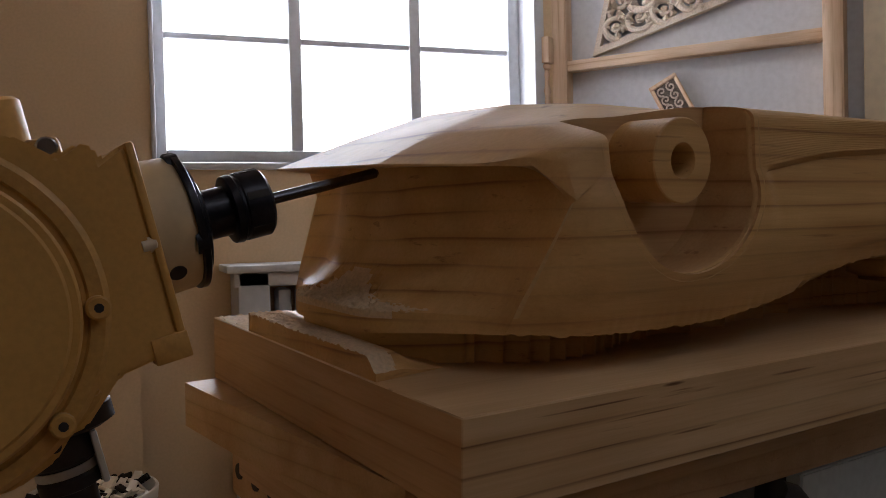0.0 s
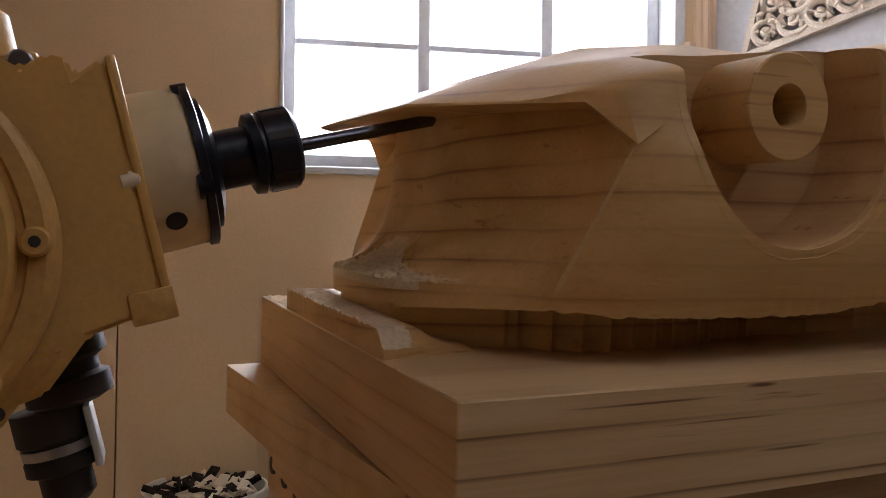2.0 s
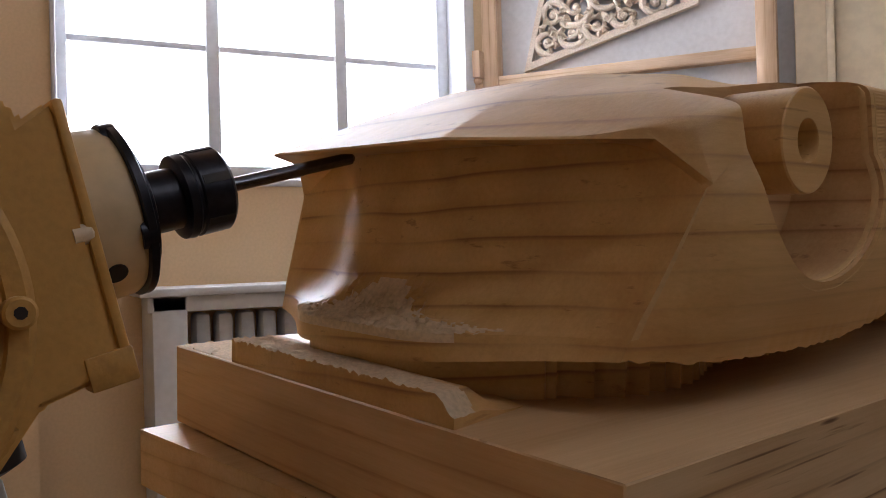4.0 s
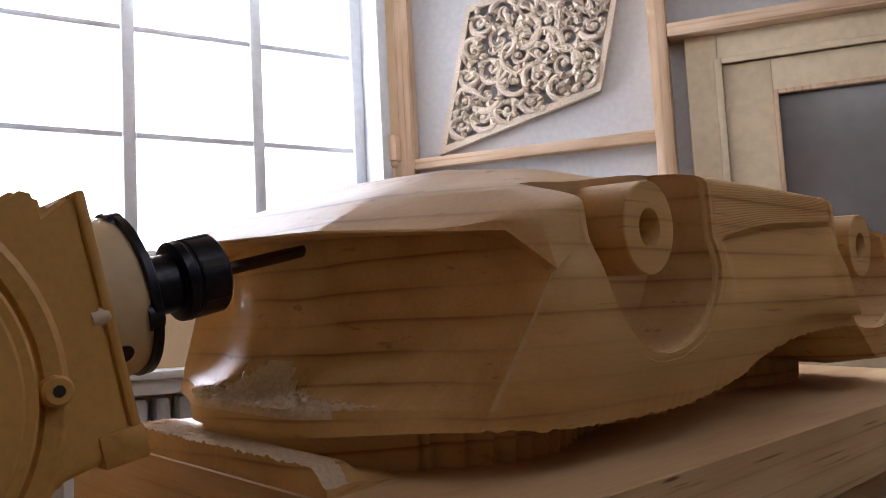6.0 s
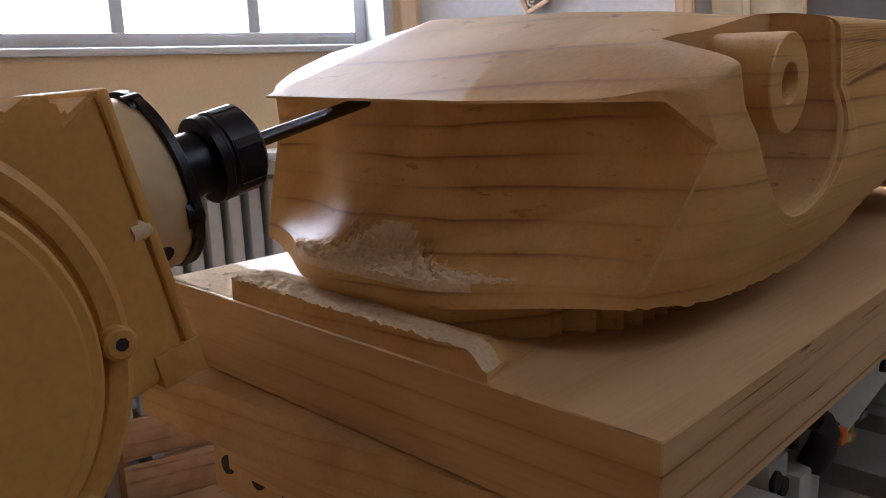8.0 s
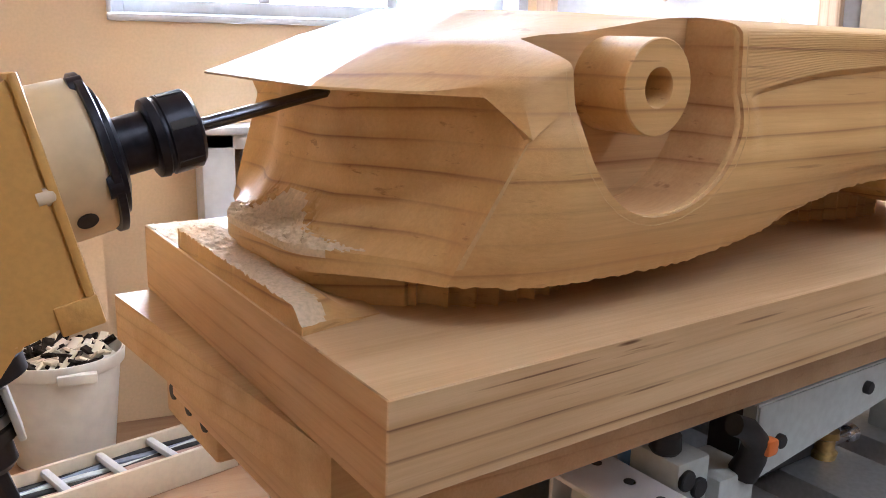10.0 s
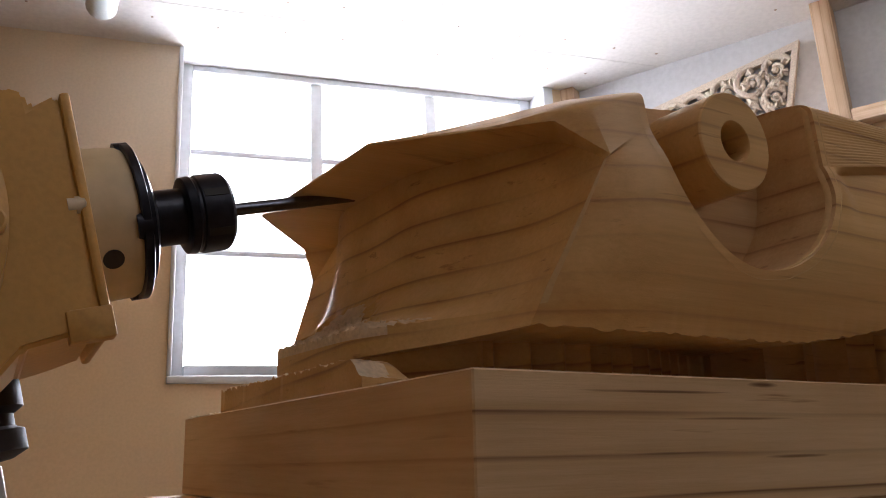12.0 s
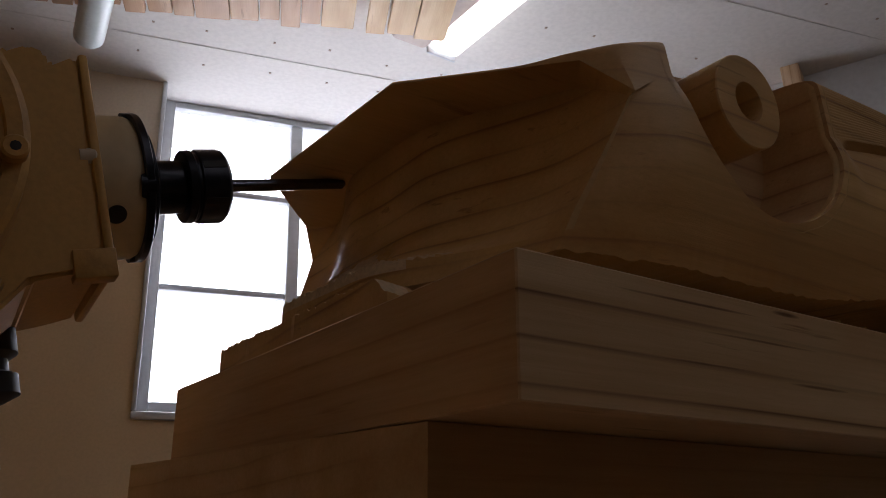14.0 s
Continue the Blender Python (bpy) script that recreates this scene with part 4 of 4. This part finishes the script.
part("housing", lathe(bmesh.new(), [(-0.0909, 0.0395), (-0.066, 0.0392), (-0.056, 0.0388), (-0.0535, 0.0375)], "x", 56), SPINDLE, head, "pale moulded spindle housing")
fl = bmesh.new()
lathe(fl, [(-0.0475, 0.0395), (-0.0470, 0.0405), (-0.0435, 0.0405), (-0.0430, 0.0395)], "x", 56)
for a in (20, 110, 200, 290):
    t = radians(a)
    lathe(fl, [(-0.0500, 0.0075), (-0.0430, 0.0075)], "x", 16, (0, 0.0335 * math.cos(t), 0.0335 * math.sin(t)))
part("flange", fl, BLACK, head, "black steel flange")
part("ring", lathe(bmesh.new(), [(-0.0430, 0.030), (-0.0425, 0.0325), (-0.0395, 0.0325), (-0.0390, 0.031), (-0.0365, 0.024)], "x", 48), BLACK, head)
part("neck", lathe(bmesh.new(), [(-0.0455, 0.0150), (-0.0240, 0.0150)], "x", 40), BLACK, head)
nut = bmesh.new()
lathe(nut, [(-0.0255, 0.0185), (-0.0245, 0.0205), (-0.0205, 0.0210), (-0.0195, 0.0200), (-0.0180, 0.0198), (-0.0172, 0.0208), (-0.0030, 0.0208), (-0.0008, 0.0185), (0.0, 0.0160)], "x", 48)
nb = part("collet_nut", nut, BLACK, head, "black knurled collet nut")
for i in range(6):
    t = radians(60 * i + 15)
    part("slot", boxes((-0.0165, -0.0035, -0.0022, 0.0022, 0.0195, 0.0212), m=Matrix.Rotation(t, 4, "X")), RUBBER, nb)
cutter_bm = lathe(bmesh.new(), [(-0.004, 0.0036), (0.045, 0.0036), (0.046, 0.0034), (0.0761, 0.0034), (0.0781, 0.0018)], "x", 20)
part("cutter", cutter_bm, SHANK, head, "slim steel milling cutter")
# a black disc paints the soft shadow smudge on the housing
for a, r in ((-41, 0.0050),):
    part("shade_spot", lathe(bmesh.new(), [(-0.0396, r), (-0.0375, r)], "y", 16, (-0.0684, 0, 0), Matrix.Rotation(radians(-a), 4, "X")), RUBBER, head, "dark disc for the shadow smudge on the housing")
part("stud", lathe(bmesh.new(), [(-0.071, 0.0042), (-0.064, 0.0042), (-0.0625, 0.0030)], "x", 14, (0, -0.0430, -0.001)), PLASTIC, head)
disc = part("side_cover", lathe(bmesh.new(), [(-0.045, 0.080), (-0.078, 0.080), (-0.081, 0.077), (-0.081, 0.071), (-0.079, 0.070)], "y", 72, (-0.183, 0, -0.008)), CREAM_D, head)
part("cap", lathe(bmesh.new(), [(-0.079, 0.0675), (-0.0875, 0.0670), (-0.0895, 0.0655), (-0.0892, 0.0625), (-0.091, 0.061)], "y", 72, (-0.183, 0, -0.008)), CREAM, disc)
for a in (-10, -52, -95, -140, 172):
    t = radians(a)
    cx, cz = -0.183 + 0.0737 * math.cos(t), -0.008 + 0.0737 * math.sin(t)
    part("screw", lathe(bmesh.new(), [(-0.080, 0.0055), (-0.086, 0.0055), (-0.087, 0.0045)], "y", 18, (cx, 0, cz)), CREAM_D, disc)
    part("screw_socket", lathe(bmesh.new(), [(-0.0862, 0.0022), (-0.0872, 0.0022)], "y", 8, (cx, 0, cz)), RUBBER, disc)
part("lug", boxes((-0.110, -0.091, -0.020, 0.004, 0.050, 0.0645), bevel=0.004), CREAM_D, head)
part("lug_bolt", lathe(bmesh.new(), [(-0.034, 0.0055), (-0.041, 0.0055), (-0.042, 0.0045)], "y", 14, (-0.099, 0.015, 0.0585)), STEEL, head)
part("motor", lathe(bmesh.new(), [(0.050, 0.020), (0.086, 0.020), (0.088, 0.018), (0.089, 0.006), (0.13, 0.006)], "z", 32, (-0.121, 0.0125, 0.002)), CREAM, head)
bm = prism(bmesh.new(), [(-0.195, -0.094), (-0.155, -0.094), (-0.137, -0.088), (-0.127, -0.078), (-0.113, -0.069), (-0.108, -0.062), (-0.195, -0.062)], 0.0, 0.058, Matrix(((1, 0, 0, 0), (0, 0, -1, 0), (0, 1, 0, 0), (0, 0, 0, 1))))
bmesh.ops.bevel(bm, geom=bm.edges[:], offset=0.002, segments=2, affect="EDGES")
part("flank", bm, CREAM_D, head)
for cx in (-0.136, -0.147):
    part("hole", lathe(bmesh.new(), [(-0.0586, 0.0030), (-0.0570, 0.0030)], "y", 14, (cx, 0, -0.081)), RUBBER, head, "dark drilled hole")
part("coupling", lathe(bmesh.new(), [(-0.116, 0.014), (-0.113, 0.021), (-0.103, 0.021), (-0.101, 0.017), (-0.095, 0.017), (-0.092, 0.022), (-0.080, 0.022), (-0.064, 0.018)], "z", 28, (-0.160, 0.060, 0)), RUBBER, head, "black ribbed cable coupling")
conn = part("connector", lathe(bmesh.new(), [(-0.166, 0.009), (-0.162, 0.013), (-0.150, 0.013), (-0.148, 0.018), (-0.142, 0.018), (-0.140, 0.0165), (-0.134, 0.0165), (-0.132, 0.019), (-0.116, 0.019)], "z", 28, (-0.172, 0.068, 0)), RUBBER, head, "black cable connector")
part("collar", lathe(bmesh.new(), [(-0.1395, 0.0178), (-0.1345, 0.0178)], "z", 28, (-0.172, 0.068, 0)), ALU, conn, "dull metal collar")
part("latch", boxes((-0.156, -0.152, 0.052, 0.078, -0.150, -0.118), bevel=0.0015), OPAL, conn, "pale plastic latch")
part("cable", tube(bmesh.new(), [(-0.172, 0.068, -0.164), (-0.170, 0.068, -0.20), (-0.174, 0.075, -0.27), (-0.20, 0.10, -0.40)], 0.005, 10), RUBBER, head)
part("arm", lathe(bmesh.new(), [(-0.95, 0.075), (-0.30, 0.068), (-0.26, 0.060)], "x", 40, (0, 0, -0.03)), CREAM, head)

for p in head.children:                                   # the wrist sits behind the long spindle housing
    kind_of = p.name.split(".")[0]
    if kind_of in ("flange", "ring"):
        p.location.x = -0.0060
    elif kind_of in ("coupling", "connector", "cable"):
        p.location = (0.0250, -0.0325, 0.0130)
    elif kind_of not in ("housing", "flange", "ring", "neck", "collet_nut", "cutter", "shade_spot"):
        p.location = (-0.0109, -0.0221, -0.0032) if kind_of == "side_cover" else (-0.0169, -0.0125, -0.0045)


def motions():
    walk(head, [
        (0, pose(-0.0605, 0.1650, 0.1082, 0.00, -13.47, 8.91)),
        (1, pose(-0.0383, 0.1122, 0.1074, 0.21, -13.73, 9.13)),
        (2, pose(-0.0551, 0.1483, 0.1085, 0.13, -13.77, 9.07)),
        (2.5, pose(-0.0616, 0.1748, 0.1101, 0.10, -13.67, 9.08)),
        (3, pose(-0.0652, 0.2110, 0.1116, 0.10, -13.77, 9.03)),
        (3.5, pose(-0.0685, 0.2302, 0.1135, 0.17, -13.68, 9.12)),
        (4, pose(-0.0766, 0.2120, 0.1119, -0.04, -13.42, 8.98)),
        (6.5, pose(-0.0274, 0.1547, 0.1133, 0.17, -12.20, 8.92)),
        (7, pose(-0.0653, 0.1273, 0.1140, -0.18, -10.40, 8.75)),
        (7.5, pose(-0.0717, 0.1556, 0.1106, -0.12, -13.34, 8.76)),
        (7.7, pose(-0.0758, 0.1701, 0.1111, -0.00, -13.47, 8.97)),
        (8.7, pose(-0.0740, 0.2150, 0.1110, 0.85, -13.31, 9.00)),
        (9.8, pose(-0.0589, 0.1508, 0.1093, 0.22, -13.82, 9.15)),
        (10, pose(-0.0555, 0.1503, 0.1052, 0.07, -13.60, 9.04)),
        (10.5, pose(-0.0449, 0.1007, 0.1057, 0.09, -13.65, 9.21)),
        (11, pose(-0.0460, 0.1433, 0.1043, 0.05, -13.55, 9.02)),
        (11.5, pose(-0.0568, 0.1573, 0.1090, -0.01, -13.51, 9.01)),
        (12, pose(-0.0626, 0.1973, 0.1164, -0.01, -13.39, 9.07)),
        (12.5, pose(-0.0678, 0.2102, 0.1136, -0.34, -13.16, 9.05)),
        (13, pose(-0.0766, 0.2215, 0.1137, -0.31, -13.12, 9.01)),
        (13.5, pose(-0.0667, 0.2356, 0.1190, 0.08, -13.67, 9.05)),
        (14, pose(-0.0675, 0.2347, 0.1148, -0.13, -13.11, 8.94)),
    ])


motions()
